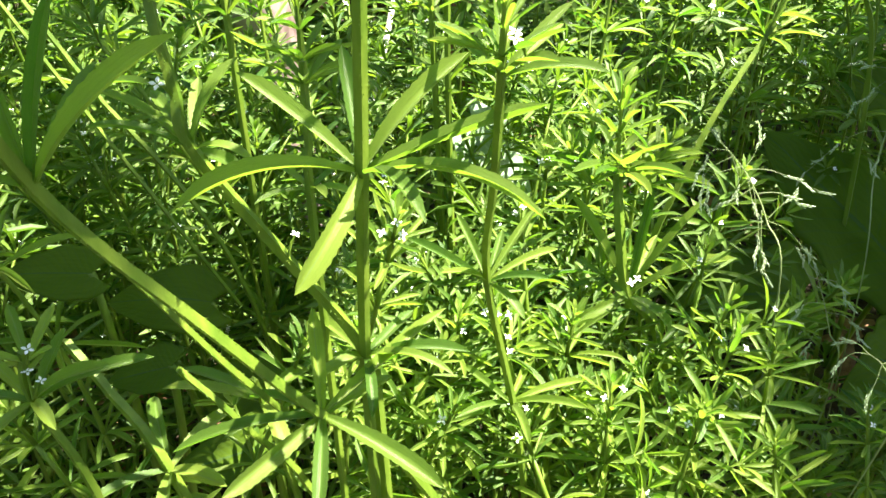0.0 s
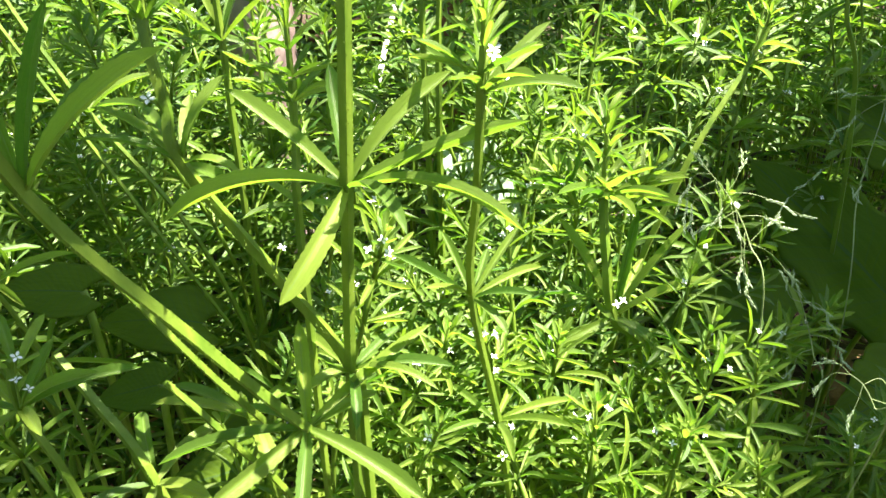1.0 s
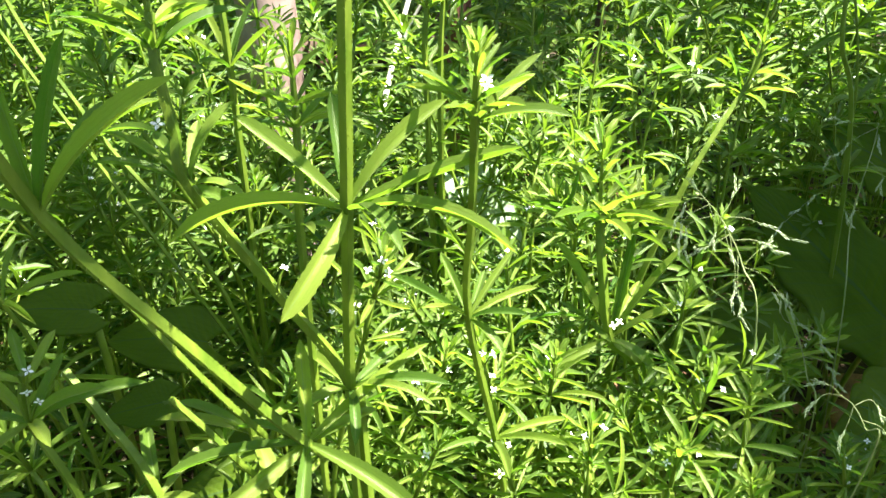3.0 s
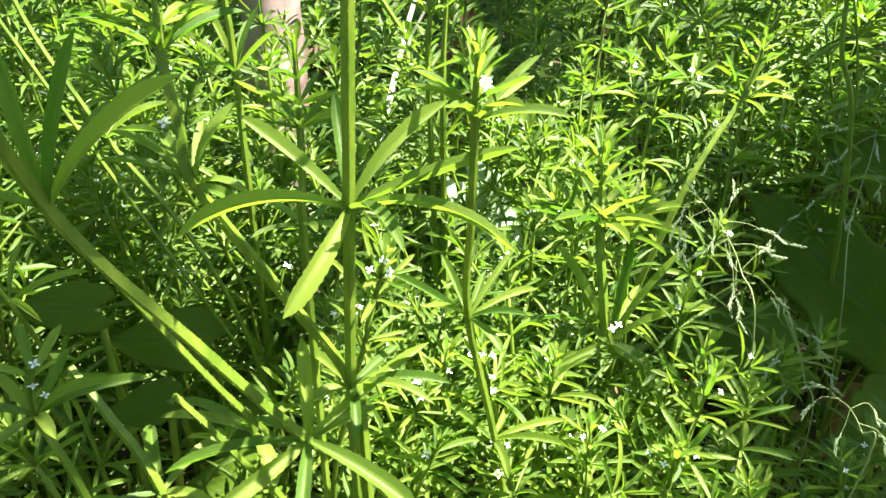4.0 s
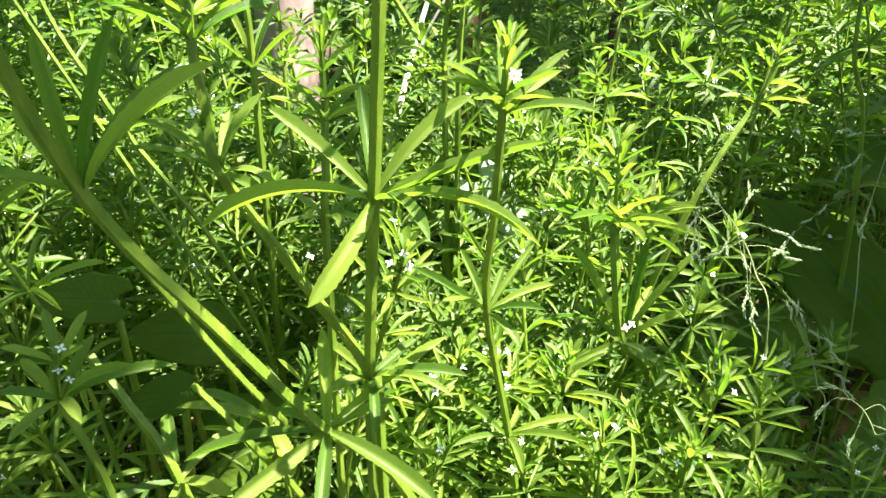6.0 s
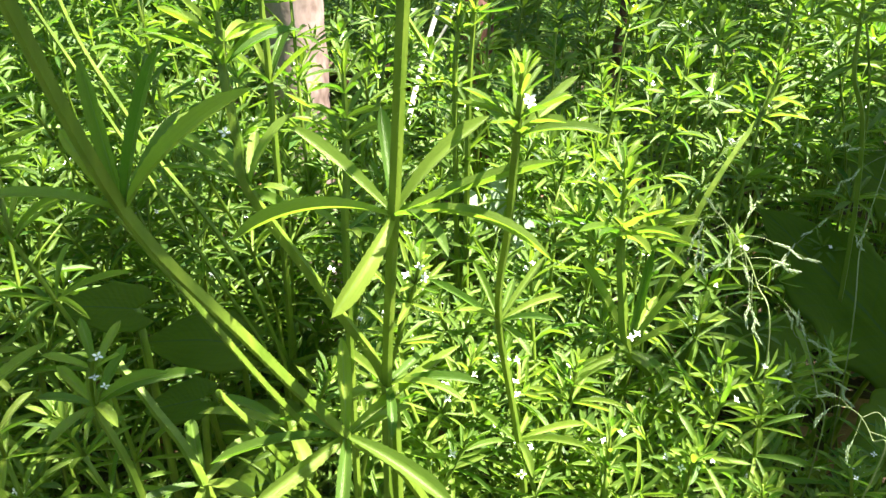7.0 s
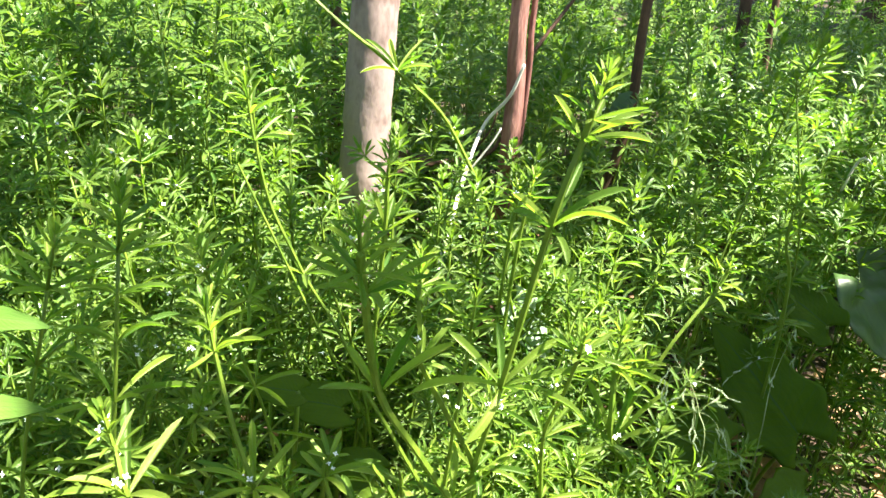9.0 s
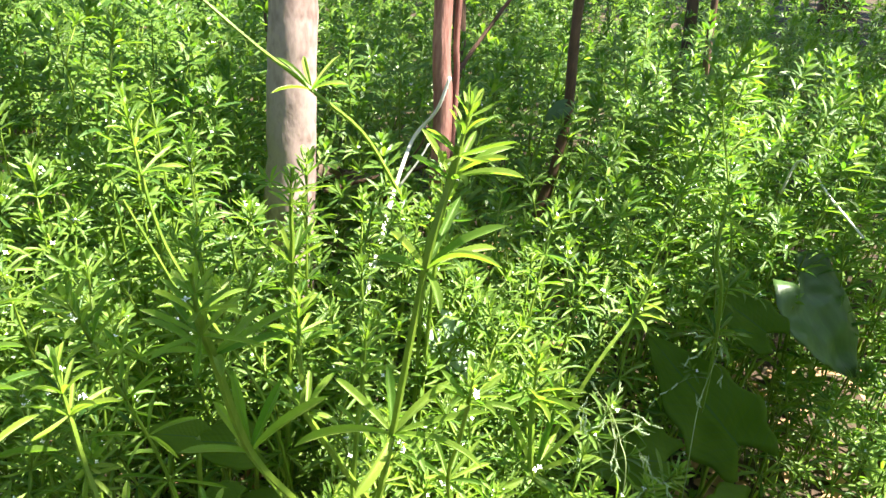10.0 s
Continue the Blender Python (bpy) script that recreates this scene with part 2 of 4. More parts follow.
ARCHES = (-0.05, 0.03, 0.10, 0.17, 0.25)
FINE = [mesh_from("leaf", *(lambda b: (b[0], b[1], LEAF, b[2]))(blade(26, 4, a, 0.05, t, 0.09))) for a, t in zip(ARCHES, (0.2, -0.25, 0.3, -0.2, 0.15))]
MID = [mesh_from("leaf", *(lambda b: (b[0], b[1], LEAF, b[2]))(blade(6, 2, a, 0.03, t))) for a, t in zip(ARCHES, (0.3, -0.4, 0.3, -0.3, 0.2))]
RAW = [blade(4, 2, a, 0.03, t) for a, t in zip(ARCHES, (0.3, -0.4, 0.3, -0.3, 0.2))]
COARSE = [blade(3, 1, a, 0.03, t) for a, t in zip(ARCHES, (0.3, -0.4, 0.3, -0.3, 0.2))]


def star():
    """A four-petalled flower a unit across, open upwards, on a short tube."""
    verts, faces = [], []
    for k in range(4):
        a = math.pi / 2 * k
        c, s = math.cos(a), math.sin(a)
        b = len(verts)
        for x, y, z in ((0.04, 0, 0), (0.2, 0.13, 0.05), (0.36, 0.12, 0.08), (0.52, 0, 0.06), (0.36, -0.12, 0.08), (0.2, -0.13, 0.05), (0.28, 0, 0.02)):
            verts.append((c * x - s * y, s * x + c * y, z))
        faces += [(b, b + 1, b + 6), (b + 1, b + 2, b + 6), (b + 2, b + 3, b + 6), (b + 3, b + 4, b + 6), (b + 4, b + 5, b + 6), (b + 5, b, b + 6)]
    b = len(verts)
    for k in range(6):
        a = math.pi / 3 * k
        verts += [(0.09 * math.cos(a), 0.09 * math.sin(a), 0.03), (0.06 * math.cos(a), 0.06 * math.sin(a), -0.35)]
    for k in range(6):
        i, j = b + 2 * k, b + 2 * ((k + 1) % 6)
        faces.append((i, j, j + 1, i + 1))
    return verts, faces


FLOWER_RAW = star()
FLOWER = mesh_from("flower", *FLOWER_RAW, PETAL)


def blade_matrix(origin, vec, up, width):
    L = vec.length
    x = vec / L
    z = up - x * up.dot(x)
    if z.length < 1e-4:
        z = Vector((0, 1, 0)) - x * x.y
    z.normalize()
    y = z.cross(x)
    m = Matrix.Identity(4)
    for r in range(3):
        m[r][0], m[r][1], m[r][2], m[r][3] = x[r] * L, y[r] * width, z[r] * L, origin[r]
    return m


def facing(origin, direction, size, spin):
    q = Vector(direction).to_track_quat("Z", "Y").to_matrix().to_4x4()
    return Matrix.Translation(origin) @ q @ Matrix.Rotation(spin, 4, "Z") @ Matrix.Scale(size, 4)


SUNWARD = Vector((to_sun.x, to_sun.y - 0.3, 0)) * 0.4     # leaves turn a little towards the light


class Plant:
    """Stems, leaves and flowers of one plant, in world places, before they become objects."""

    def __init__(self):
        self.stems, self.whorls, self.flowers = [], [], []

    def whorl(self, hub, axis, n, length, width, elev, rng, spread=0.25, droop=2):
        axis = axis.normalized()
        ref = axis.orthogonal().normalized()
        other = axis.cross(ref)
        start, leaves = rng.uniform(0, 6.28), []
        for k in range(n):
            a = start + 2 * math.pi * k / n + rng.uniform(-0.2, 0.2)
            e = elev + rng.uniform(-spread, spread)
            out = math.cos(a) * ref + math.sin(a) * other
            vec = (out * math.cos(e) + axis * math.sin(e)) * length * rng.uniform(0.72, 1.12)
            leaves.append((blade_matrix(hub + out * 0.0008, vec, axis + SUNWARD, width * rng.uniform(0.8, 1.15)), min(4, max(0, droop + rng.choice((-1, 0, 0, 1))))))
        self.whorls.append(leaves)

    def tips(self, hub, axis, vecs, width, arch):
        leaves = []
        for v, a in zip(vecs, arch):
            v = Vector(v)
            up = Vector(axis) + SUNWARD
            if v.z < -0.3 * v.length:      # hanging leaves show their face
                up = Vector((0.55, -0.6, 0.6))
            leaves.append((blade_matrix(Vector(hub) + v.normalized() * 0.0008, v, up, width * (1.25 if v.z < -0.3 * v.length else 1.0)), a))
        self.whorls.append(leaves)

    def bloom(self, hub, axis, rng, n, reach=0.010):
        for _ in range(n):
            d = (axis.normalized() + Vector((rng.uniform(-1, 1), rng.uniform(-1, 1), rng.uniform(-0.2, 0.8)))).normalized()
            q = hub + d * rng.uniform(0.5, 1.0) * reach
            self.stems.append(([hub, hub.lerp(q, 0.5) + Vector((0, 0, 0.0008)), q], 0.00035, 0.0003))
            self.flowers.append(facing(q, d * 0.8 + Vector((0.25, -0.35, 0.6)), rng.uniform(0.0028, 0.0040), rng.uniform(0, 1.5)))

    def tip(self, hub, axis, rng, size=1.0, flowers=2, wide=0.0022):
        """The crowded growing end of a shoot."""
        axis = axis.normalized()
        q = Vector(hub)
        for length, elev, step, n in ((0.021, 0.35, 0.009, 7), (0.016, 0.6, 0.007, 6), (0.011, 0.85, 0.005, 6), (0.007, 1.15, 0.002, 4)):
            self.whorl(q, axis, n, length * size, wide * size, elev, rng, 0.3, 1)
            q = q + axis * step * size
        self.stems.append(([Vector(hub), Vector(hub).lerp(q, 0.5), q], 0.0009, 0.0005))
        if flowers:
            self.bloom(Vector(hub) + axis * 0.008 * size, axis, rng, flowers, 0.011 * size)


def wild(rng, base, top, length=0.03, side=0.5, flowers=2, low=0.1, fan=None):
    """A stem from the ground to a growing tip at top, with whorls on the way and a few side shoots."""
    p = Plant()
    base, top = Vector(base), Vector(top)
    back = min(1.0, max(0.0, (top.y - 0.36) / 0.35))      # broader leaves further into the stand
    length *= 1 + 0.25 * back
    bend = Vector((rng.uniform(-0.03, 0.03), rng.uniform(-0.03, 0.03), 0))
    line = smooth_line([base, base.lerp(top, 0.35) + bend * 0.7, base.lerp(top, 0.7) + bend, top], 6)
    p.stems.append((line, 0.0015, 0.0009))
    total = (top - base).length
    s = 0.022
    d_node = 0.027
    while s < total - low:
        f = (1 - s / total) * (len(line) - 1)
        i = min(int(f), len(line) - 2)
        q = line[i].lerp(line[i + 1], f - i)
        axis = (line[i + 1] - line[i]).normalized()
        grow = min(1.0, 0.62 + s * 4)
        p.whorl(q, axis, rng.choice((6, 7, 7, 8)), length * grow, (0.0032 if length > 0.034 and not back else 0.0026 + 0.0022 * back) * grow, rng.uniform(-0.25, 0.4), rng, 0.35, 2)
        if rng.random() < side and s > 0.02:
            a = rng.uniform(0, 6.28)
            d = (axis * 0.8 + Vector((math.cos(a), math.sin(a), 0.2))).normalized()
            e = q + d * rng.uniform(0.018, 0.045)
            p.stems.append(([q, q.lerp(e, 0.5) + Vector((0, 0, 0.002)), e], 0.0008, 0.0006))
            p.whorl(e, d, 6, length * 0.55, 0.0025 + 0.001 * back, 0.4, rng, 0.3, 2)
            p.whorl(e + d * 0.006, d, 5, length * 0.36, 0.0019 + 0.0008 * back, 0.9, rng, 0.2, 1)
            if rng.random() < 0.5:
                p.bloom(e, d, rng, rng.choice((1, 2)), 0.009)
        s += d_node
        d_node = min(0.05, d_node * 1.25)
    p.tip(top, line[-1] - line[-3], rng, (fan or rng.uniform(0.8, 1.2)) * (1 + 0.2 * back), flowers, 0.0022 + 0.0014 * back)
    return p


def stems_mesh(stems, hairy, rng, sides=6):
    verts, faces = [], []
    for line, r0, r1 in stems:
        line = [Vector(q) for q in line]
        rad = lambda t, a=r0, b=r1: a + (b - a) * t
        v, f = tube(line, rad, 8 if hairy else sides, hairy)
        faces += [tuple(i + len(verts) for i in k) for k in f]
        verts += v
        if hairy and r0 > 0.0009:
            v, f = bristles(line, rad, rng)
            faces += [tuple(i + len(verts) for i in k) for k in f]
            verts += v
    return verts, faces


def as_thing(p, base, label, fine, hairy, rng, group="cleavers plants"):
    """One plant: a stem part, one part for every leaf, one for every flower."""
    root = thing("cleavers_plant", label, "plant", base, group)
    inv = Matrix.Translation(-Vector(base))
    v, f = stems_mesh(p.stems, hairy, rng)
    part("stem", mesh_from("stem", [q - Vector(base) for q in v], f, STEM, None, not hairy), root)
    for leaves in p.whorls:
        for m, a in leaves:
            part("leaf", (FINE if fine else MID)[a], root, inv @ m)
    for m in p.flowers:
        part("flower", FLOWER, root, inv @ m, "tiny white four-petalled flower")
    return root


def joined(raws, items, mat, name):
    """Many transformed copies of raw shapes in one mesh."""
    V, F, U, at = [], [], [], 0
    for m, a in items:
        v, f, u = raws[a]
        M = np.array(m)
        V.append(np.asarray(v) @ M[:3, :3].T + M[:3, 3])
        F.append(np.asarray(f) + at)
        if u is not None:
            U.append(np.asarray(u))
        at += len(v)
    return mesh_from(name, np.concatenate(V).tolist(), np.concatenate(F).tolist(), mat, np.concatenate(U) if U else None)


def as_whorls(p, base, label, rng, group="cleavers plants"):
    """A plant seen from further off: stem, one part for every whorl, flowers."""
    root = thing("cleavers_plant", label, "plant", base, group)
    inv = Matrix.Translation(-Vector(base))
    v, f = stems_mesh(p.stems, False, rng, 4)
    part("stem", mesh_from("stem", [q - Vector(base) for q in v], f, STEM), root)
    for leaves in p.whorls:
        part("whorl", joined(RAW, [(inv @ m, a) for m, a in leaves], LEAF_MASS_DIM, "whorl"), root)
    for m in p.flowers:
        part("flower", FLOWER, root, inv @ m)
    return root


# ---- ground ----
def ground_height(x, y):
    return 0.02 * noise.noise(Vector((x * 1.7, y * 1.7, 0))) + 0.006 * noise.noise(Vector((x * 14, y * 14, 3)))


def build_ground():
    xs = sorted({round(v, 3) for v in [-400, -120, -40, -12, -6, -4, -3] + [-2.4 + 0.06 * i for i in range(81)] + [3, 4, 6, 12, 40, 120, 400]})
    ys = sorted({round(v, 3) for v in [-400, -120, -40, -12, -6, -3, -1.5] + [-0.8 + 0.06 * i for i in range(82)] + [5, 6, 9, 14, 40, 120, 400]})
    verts = [(x, y, ground_height(x, y)) for y in ys for x in xs]
    w = len(xs)
    faces = [(j * w + i, j * w + i + 1, (j + 1) * w + i + 1, (j + 1) * w + i) for j in range(len(ys) - 1) for i in range(w - 1)]
    ob = new("ground", mesh_from("ground", verts, faces, SOIL))
    tagged(ob, "dark damp woodland soil with brown leaf litter", "ground", kind="structure")


build_ground()

# ---- the tall plants nearest the camera ----
WIDE = 0.0045


def near_plant(seed, label, line, r0, r1, whorls, tip=None, flowers=(), extra=()):
    """line: places of the stem; whorls: (hub, axis, leaf vectors, arches, width)."""
    rng = random.Random(seed)
    p = Plant()
    p.stems.append((smooth_line(line, 7), r0, r1))
    for branch, a, b in extra:
        p.stems.append((smooth_line(branch, 6), a, b))
    for hub, axis, vecs, arches, width in whorls:
        p.tips(hub, axis, vecs, width, arches)
    if tip:
        for place, axis, size, n in tip:
            p.tip(Vector(place), Vector(axis), rng, size, n)
    for place, n in flowers:
        p.bloom(Vector(place), Vector((0.1, -0.4, 1)), rng, n, 0.009)
    base = line[0]
    return as_thing(p, base, label, True, True, rng)


# the upright stem in the middle, with a side branch that leans out from its lower node
near_plant(1, "tall bright green cleavers with a square bristly stem", [(-0.034, 0.236, 0.0), (-0.031, 0.236, 0.18), (-0.028, 0.226, 0.30), (-0.027, 0.225, 0.349), (-0.0215, 0.209, 0.417), (-0.0132, 0.193, 0.514), (-0.006, 0.192, 0.555), (-0.004, 0.190, 0.570)],
           0.0016, 0.0015, [
    ((-0.0215, 0.209, 0.417), (0.05, -0.15, 1), [(-0.0164, -0.020, -0.0215), (-0.0456, -0.005, -0.006), (-0.0292, 0.012, 0.0223), (-0.0041, 0.020, 0.0254), (0.027, 0.010, 0.0254), (0.0455, 0.0, 0.0154), (0.0434, -0.012, -0.009), (0.0151, -0.026, -0.001)], (2, 3, 1, 1, 2, 1, 3, 3), WIDE),
    ((-0.027, 0.225, 0.349), (0.05, -0.1, 1), [(0.0311, -0.004, 0.0027), (0.0261, -0.012, 0.0005), (0.0025, -0.020, -0.0063), (-0.018, 0.020, 0.0027), (0.0142, 0.020, 0.002), (-0.0125, -0.010, 0.0008)], (2, 3, 3, 1, 1, 3), 0.0036),
    ((-0.0132, 0.193, 0.514), (0.1, -0.1, 1), [(0.032, 0.002, 0.021), (0.029, -0.019, 0.012), (-0.015, 0.032, 0.002), (-0.02, -0.022, 0.015), (0.014, 0.026, 0.023), (0.006, -0.022, -0.007), (0.030, 0.012, 0.006)], (2, 3, 1, 1, 1, 2, 2), 0.0038),
    ((-0.006, 0.192, 0.555), (0.1, -0.05, 1), [(0.024, 0.008, 0.012), (0.02, -0.012, 0.014), (-0.012, 0.018, 0.014), (-0.016, -0.010, 0.012), (0.01, 0.02, 0.014), (0.028, -0.004, 0.004), (0.004, -0.022, 0.006)], (2, 2, 1, 1, 1, 2, 2), 0.003)],
           tip=[((-0.004, 0.190, 0.566), (0.15, 0, 1), 1.0, 0)])

near_plant(2, "cleavers side stem leaning away with a small white flower", [(-0.027, 0.236, 0.0), (-0.025, 0.230, 0.31), (-0.0275, 0.226, 0.350), (-0.044, 0.219, 0.386), (-0.063, 0.213, 0.4235), (-0.0647, 0.214, 0.438), (-0.067, 0.216, 0.455), (-0.0676, 0.220, 0.467)],
           0.0018, 0.0013, [
    ((-0.063, 0.213, 0.4235), (-0.15, 0, 1), [(-0.0213, -0.006, 0.009), (-0.024, 0.012, 0.0111), (0.0154, -0.006, -0.0015), (0.0132, 0.006, 0.0201), (-0.0008, 0.020, 0.0111), (-0.0143, 0.022, 0.0075), (0.006, 0.014, -0.014)], (2, 2, 3, 2, 1, 1, 3), 0.0036),
    ((-0.0672, 0.217, 0.458), (-0.05, 0, 1), [(0.018, -0.006, 0.012), (-0.018, -0.010, 0.010), (0.012, 0.018, 0.01), (-0.014, 0.016, 0.012), (0.020, 0.008, 0.008), (-0.022, 0.004, 0.009), (0.002, -0.018, 0.008)], (2, 2, 1, 1, 2, 2, 2), 0.0032)],
           tip=[((-0.0676, 0.220, 0.464), (-0.05, 0, 1), 0.95, 0)], flowers=[((-0.0652, 0.213, 0.437), 1), ((-0.044, 0.216, 0.390), 1)])

# the slanting stem
near_plant(3, "slanting yellow-green cleavers stem with long drooping leaves", [(0.03, 0.27, 0.0), (0.012, 0.25, 0.2), (-0.018, 0.224, 0.306), (-0.039, 0.207, 0.342), (-0.061, 0.188, 0.388), (-0.082, 0.170, 0.4345), (-0.0905, 0.146, 0.497), (-0.0925, 0.133, 0.522)],
           0.0018, 0.0015, [
    ((-0.039, 0.207, 0.342), (0.0, -0.1, 1), [(-0.0426, -0.005, -0.007), (-0.0266, -0.020, -0.0106), (0.0008, -0.030, -0.0085), (0.0335, -0.015, -0.0155), (0.0368, 0.030, 0.0147), (-0.0016, 0.015, 0.0267), (-0.0256, 0.020, -0.0093), (0.019, 0.020, -0.003)], (2, 1, 2, 2, 1, 1, 2, 1), WIDE),
    ((-0.082, 0.170, 0.4345), (-0.2, -0.35, 0.9), [(0.0136, 0.0, 0.038), (-0.0091, 0.012, 0.033), (0.0319, 0.004, 0.0275), (-0.026, -0.012, 0.008), (0.0092, 0.022, 0.0177), (-0.0169, 0.012, 0.016)], (1, 1, 2, 2, 1, 1), 0.0040),
    ((-0.0905, 0.146, 0.497), (0, -0.2, 1), [(0.026, -0.004, 0.014), (-0.026, 0.004, 0.012), (0.016, 0.024, 0.010), (-0.014, 0.026, 0.008), (0.008, -0.024, 0.008), (-0.018, -0.020, 0.012), (0.028, 0.012, 0.016)], (1, 2, 1, 1, 2, 2, 1), 0.0036)],
           tip=[((-0.0922, 0.135, 0.513), (-0.05, -0.15, 1), 1.15, 1)],
           extra=[([(-0.050, 0.215, 0.335), (-0.062, 0.205, 0.362), (-0.078, 0.196, 0.397), (-0.092, 0.19, 0.425)], 0.0011, 0.0008)])

near_plant(4, "upright cleavers with white flowers among its top leaves", [(0.04, 0.30, 0.0), (0.03, 0.275, 0.2), (0.023, 0.260, 0.287), (0.011, 0.237, 0.366), (0.0115, 0.212, 0.413), (0.012, 0.196, 0.449)],
           0.0014, 0.001, [
    ((0.011, 0.237, 0.366), (-0.05, -0.25, 1), [(-0.0233, 0.0, 0.0161), (-0.014, -0.012, 0.0109), (0.0158, 0.012, 0.0183), (0.0224, 0.010, 0.0043), (0.0176, -0.008, 0.0049), (0.0063, 0.020, 0.0059), (-0.008, 0.020, 0.0126), (0.0098, -0.010, -0.0069)], (1, 2, 1, 2, 2, 1, 1, 2), 0.0027),
    ((0.012, 0.199, 0.443), (0, -0.2, 1), [(0.022, -0.006, 0.002), (-0.014, -0.006, 0.014), (0.0, 0.012, 0.02), (0.016, 0.006, 0.014), (-0.012, 0.018, 0.006), (0.016, 0.018, 0.006), (-0.006, -0.016, 0.008), (0.01, -0.016, 0.008)], (2, 2, 1, 1, 1, 1, 2, 2), 0.0031),
    ((0.020, 0.258, 0.300), (0, -0.2, 1), [(0.026, -0.012, 0.006), (-0.02, -0.016, 0.008), (0.012, 0.024, 0.006), (-0.016, 0.018, 0.004), (0.004, -0.026, 0.004), (0.028, 0.008, 0.002)], (2, 2, 1, 1, 2, 2), 0.0032)],
           tip=[((0.012, 0.196, 0.449), (0.05, -0.1, 1), 0.68, 0)], flowers=[((0.017, 0.194, 0.449), 2), ((0.022, 0.258, 0.295), 2)])

near_plant(5, "cleavers with a bushy top over long pale lower leaves", [(0.12, 0.34, 0.0), (0.11, 0.33, 0.2), (0.09, 0.318, 0.285), (0.075, 0.315, 0.307), (0.071, 0.320, 0.335), (0.070, 0.329, 0.360)],
           0.0024, 0.0018, [
    ((0.075, 0.315, 0.307), (-0.1, 0, 1), [(-0.0218, 0.020, 0.0377), (0.0099, 0.012, 0.0441), (0.0317, 0.008, 0.0402), (0.0438, 0.0, 0.015), (-0.0232, -0.005, -0.0086), (0.0175, -0.010, -0.0135), (0.0185, 0.030, 0.0108)], (1, 1, 1, 2, 2, 3, 1), 0.0043),
    ((0.070, 0.328, 0.356), (0, 0, 1), [(0.034, 0.0, 0.008), (-0.03, 0.0, 0.01), (0.02, -0.022, 0.01), (-0.014, -0.024, 0.012), (0.024, 0.02, 0.012), (-0.02, 0.02, 0.014), (0.036, -0.01, -0.002), (0.006, -0.03, 0.006)], (2, 2, 2, 2, 1, 1, 2, 2), 0.0036)],
           tip=[((0.070, 0.329, 0.362), (0, 0, 1), 1.4, 1), ((0.080, 0.327, 0.352), (0.5, 0, 0.9), 1.1, 0), ((0.060, 0.329, 0.352), (-0.5, 0, 0.9), 1.1, 1)], flowers=[((0.077, 0.312, 0.313), 2)])

near_plant(6, "low cleavers with broad leaves and white flowers", [(-0.125, 0.25, 0.0), (-0.115, 0.215, 0.2), (-0.100, 0.190, 0.325), (-0.1065, 0.186, 0.369), (-0.105, 0.186, 0.384)],
           0.0014, 0.001, [
    ((-0.1065, 0.186, 0.369), (0, -0.2, 1), [(0.0233, -0.004, 0.0129), (0.027, 0.012, 0.0028), (0.0067, 0.012, 0.0127), (-0.009, -0.012, -0.0042), (0.0126, -0.016, 0.0043), (-0.0135, 0.010, 0.0063), (-0.0159, 0.0, 0.0023)], (2, 2, 1, 2, 2, 1, 2), 0.0034),
    ((-0.1045, 0.186, 0.381), (0, -0.1, 1), [(0.010, -0.006, 0.008), (-0.010, -0.006, 0.008), (0.004, 0.012, 0.008), (-0.006, 0.010, 0.010)], (1, 1, 1, 1), 0.003)],
           flowers=[((-0.105, 0.184, 0.371), 2), ((-0.104, 0.185, 0.381), 1)])

near_plant(7, "leafy cleavers shoot with a white flower at its node", [(-0.15, 0.24, 0.0), (-0.125, 0.19, 0.27), (-0.130, 0.172, 0.345), (-0.138, 0.167, 0.375), (-0.150, 0.170, 0.415), (-0.158, 0.176, 0.445)],
           0.0016, 0.001, [
    ((-0.138, 0.167, 0.375), (-0.15, -0.1, 1), [(-0.022, -0.016, 0.022), (-0.022, -0.026, 0.006), (-0.008, 0.034, 0.014), (0.016, 0.030, 0.008), (0.022, -0.020, 0.010), (-0.03, 0.004, 0.010), (0.007, -0.018, -0.004)], (2, 2, 1, 1, 2, 2, 2), 0.0040)],
           tip=[((-0.158, 0.176, 0.445), (-0.2, 0.1, 1), 1.2, 1)], flowers=[((-0.139, 0.166, 0.378), 2)])

near_plant(8, "sunlit cleavers shoot with clustered white buds", [(-0.16, 0.17, 0.0), (-0.15, 0.13, 0.3), (-0.162, 0.112, 0.380), (-0.174, 0.104, 0.423), (-0.180, 0.110, 0.442)],
           0.0016, 0.001, [
    ((-0.174, 0.104, 0.423), (-0.2, 0, 1), [(-0.011, 0.034, 0.020), (0.012, 0.034, 0.013), (-0.031, -0.003, -0.002), (-0.004, -0.024, 0.004), (-0.018, -0.012, 0.016), (0.022, -0.012, 0.008)], (1, 1, 2, 2, 2, 2), 0.0045)],
           tip=[((-0.180, 0.110, 0.440), (-0.2, 0, 1), 0.9, 3)], flowers=[((-0.176, 0.105, 0.428), 3)])

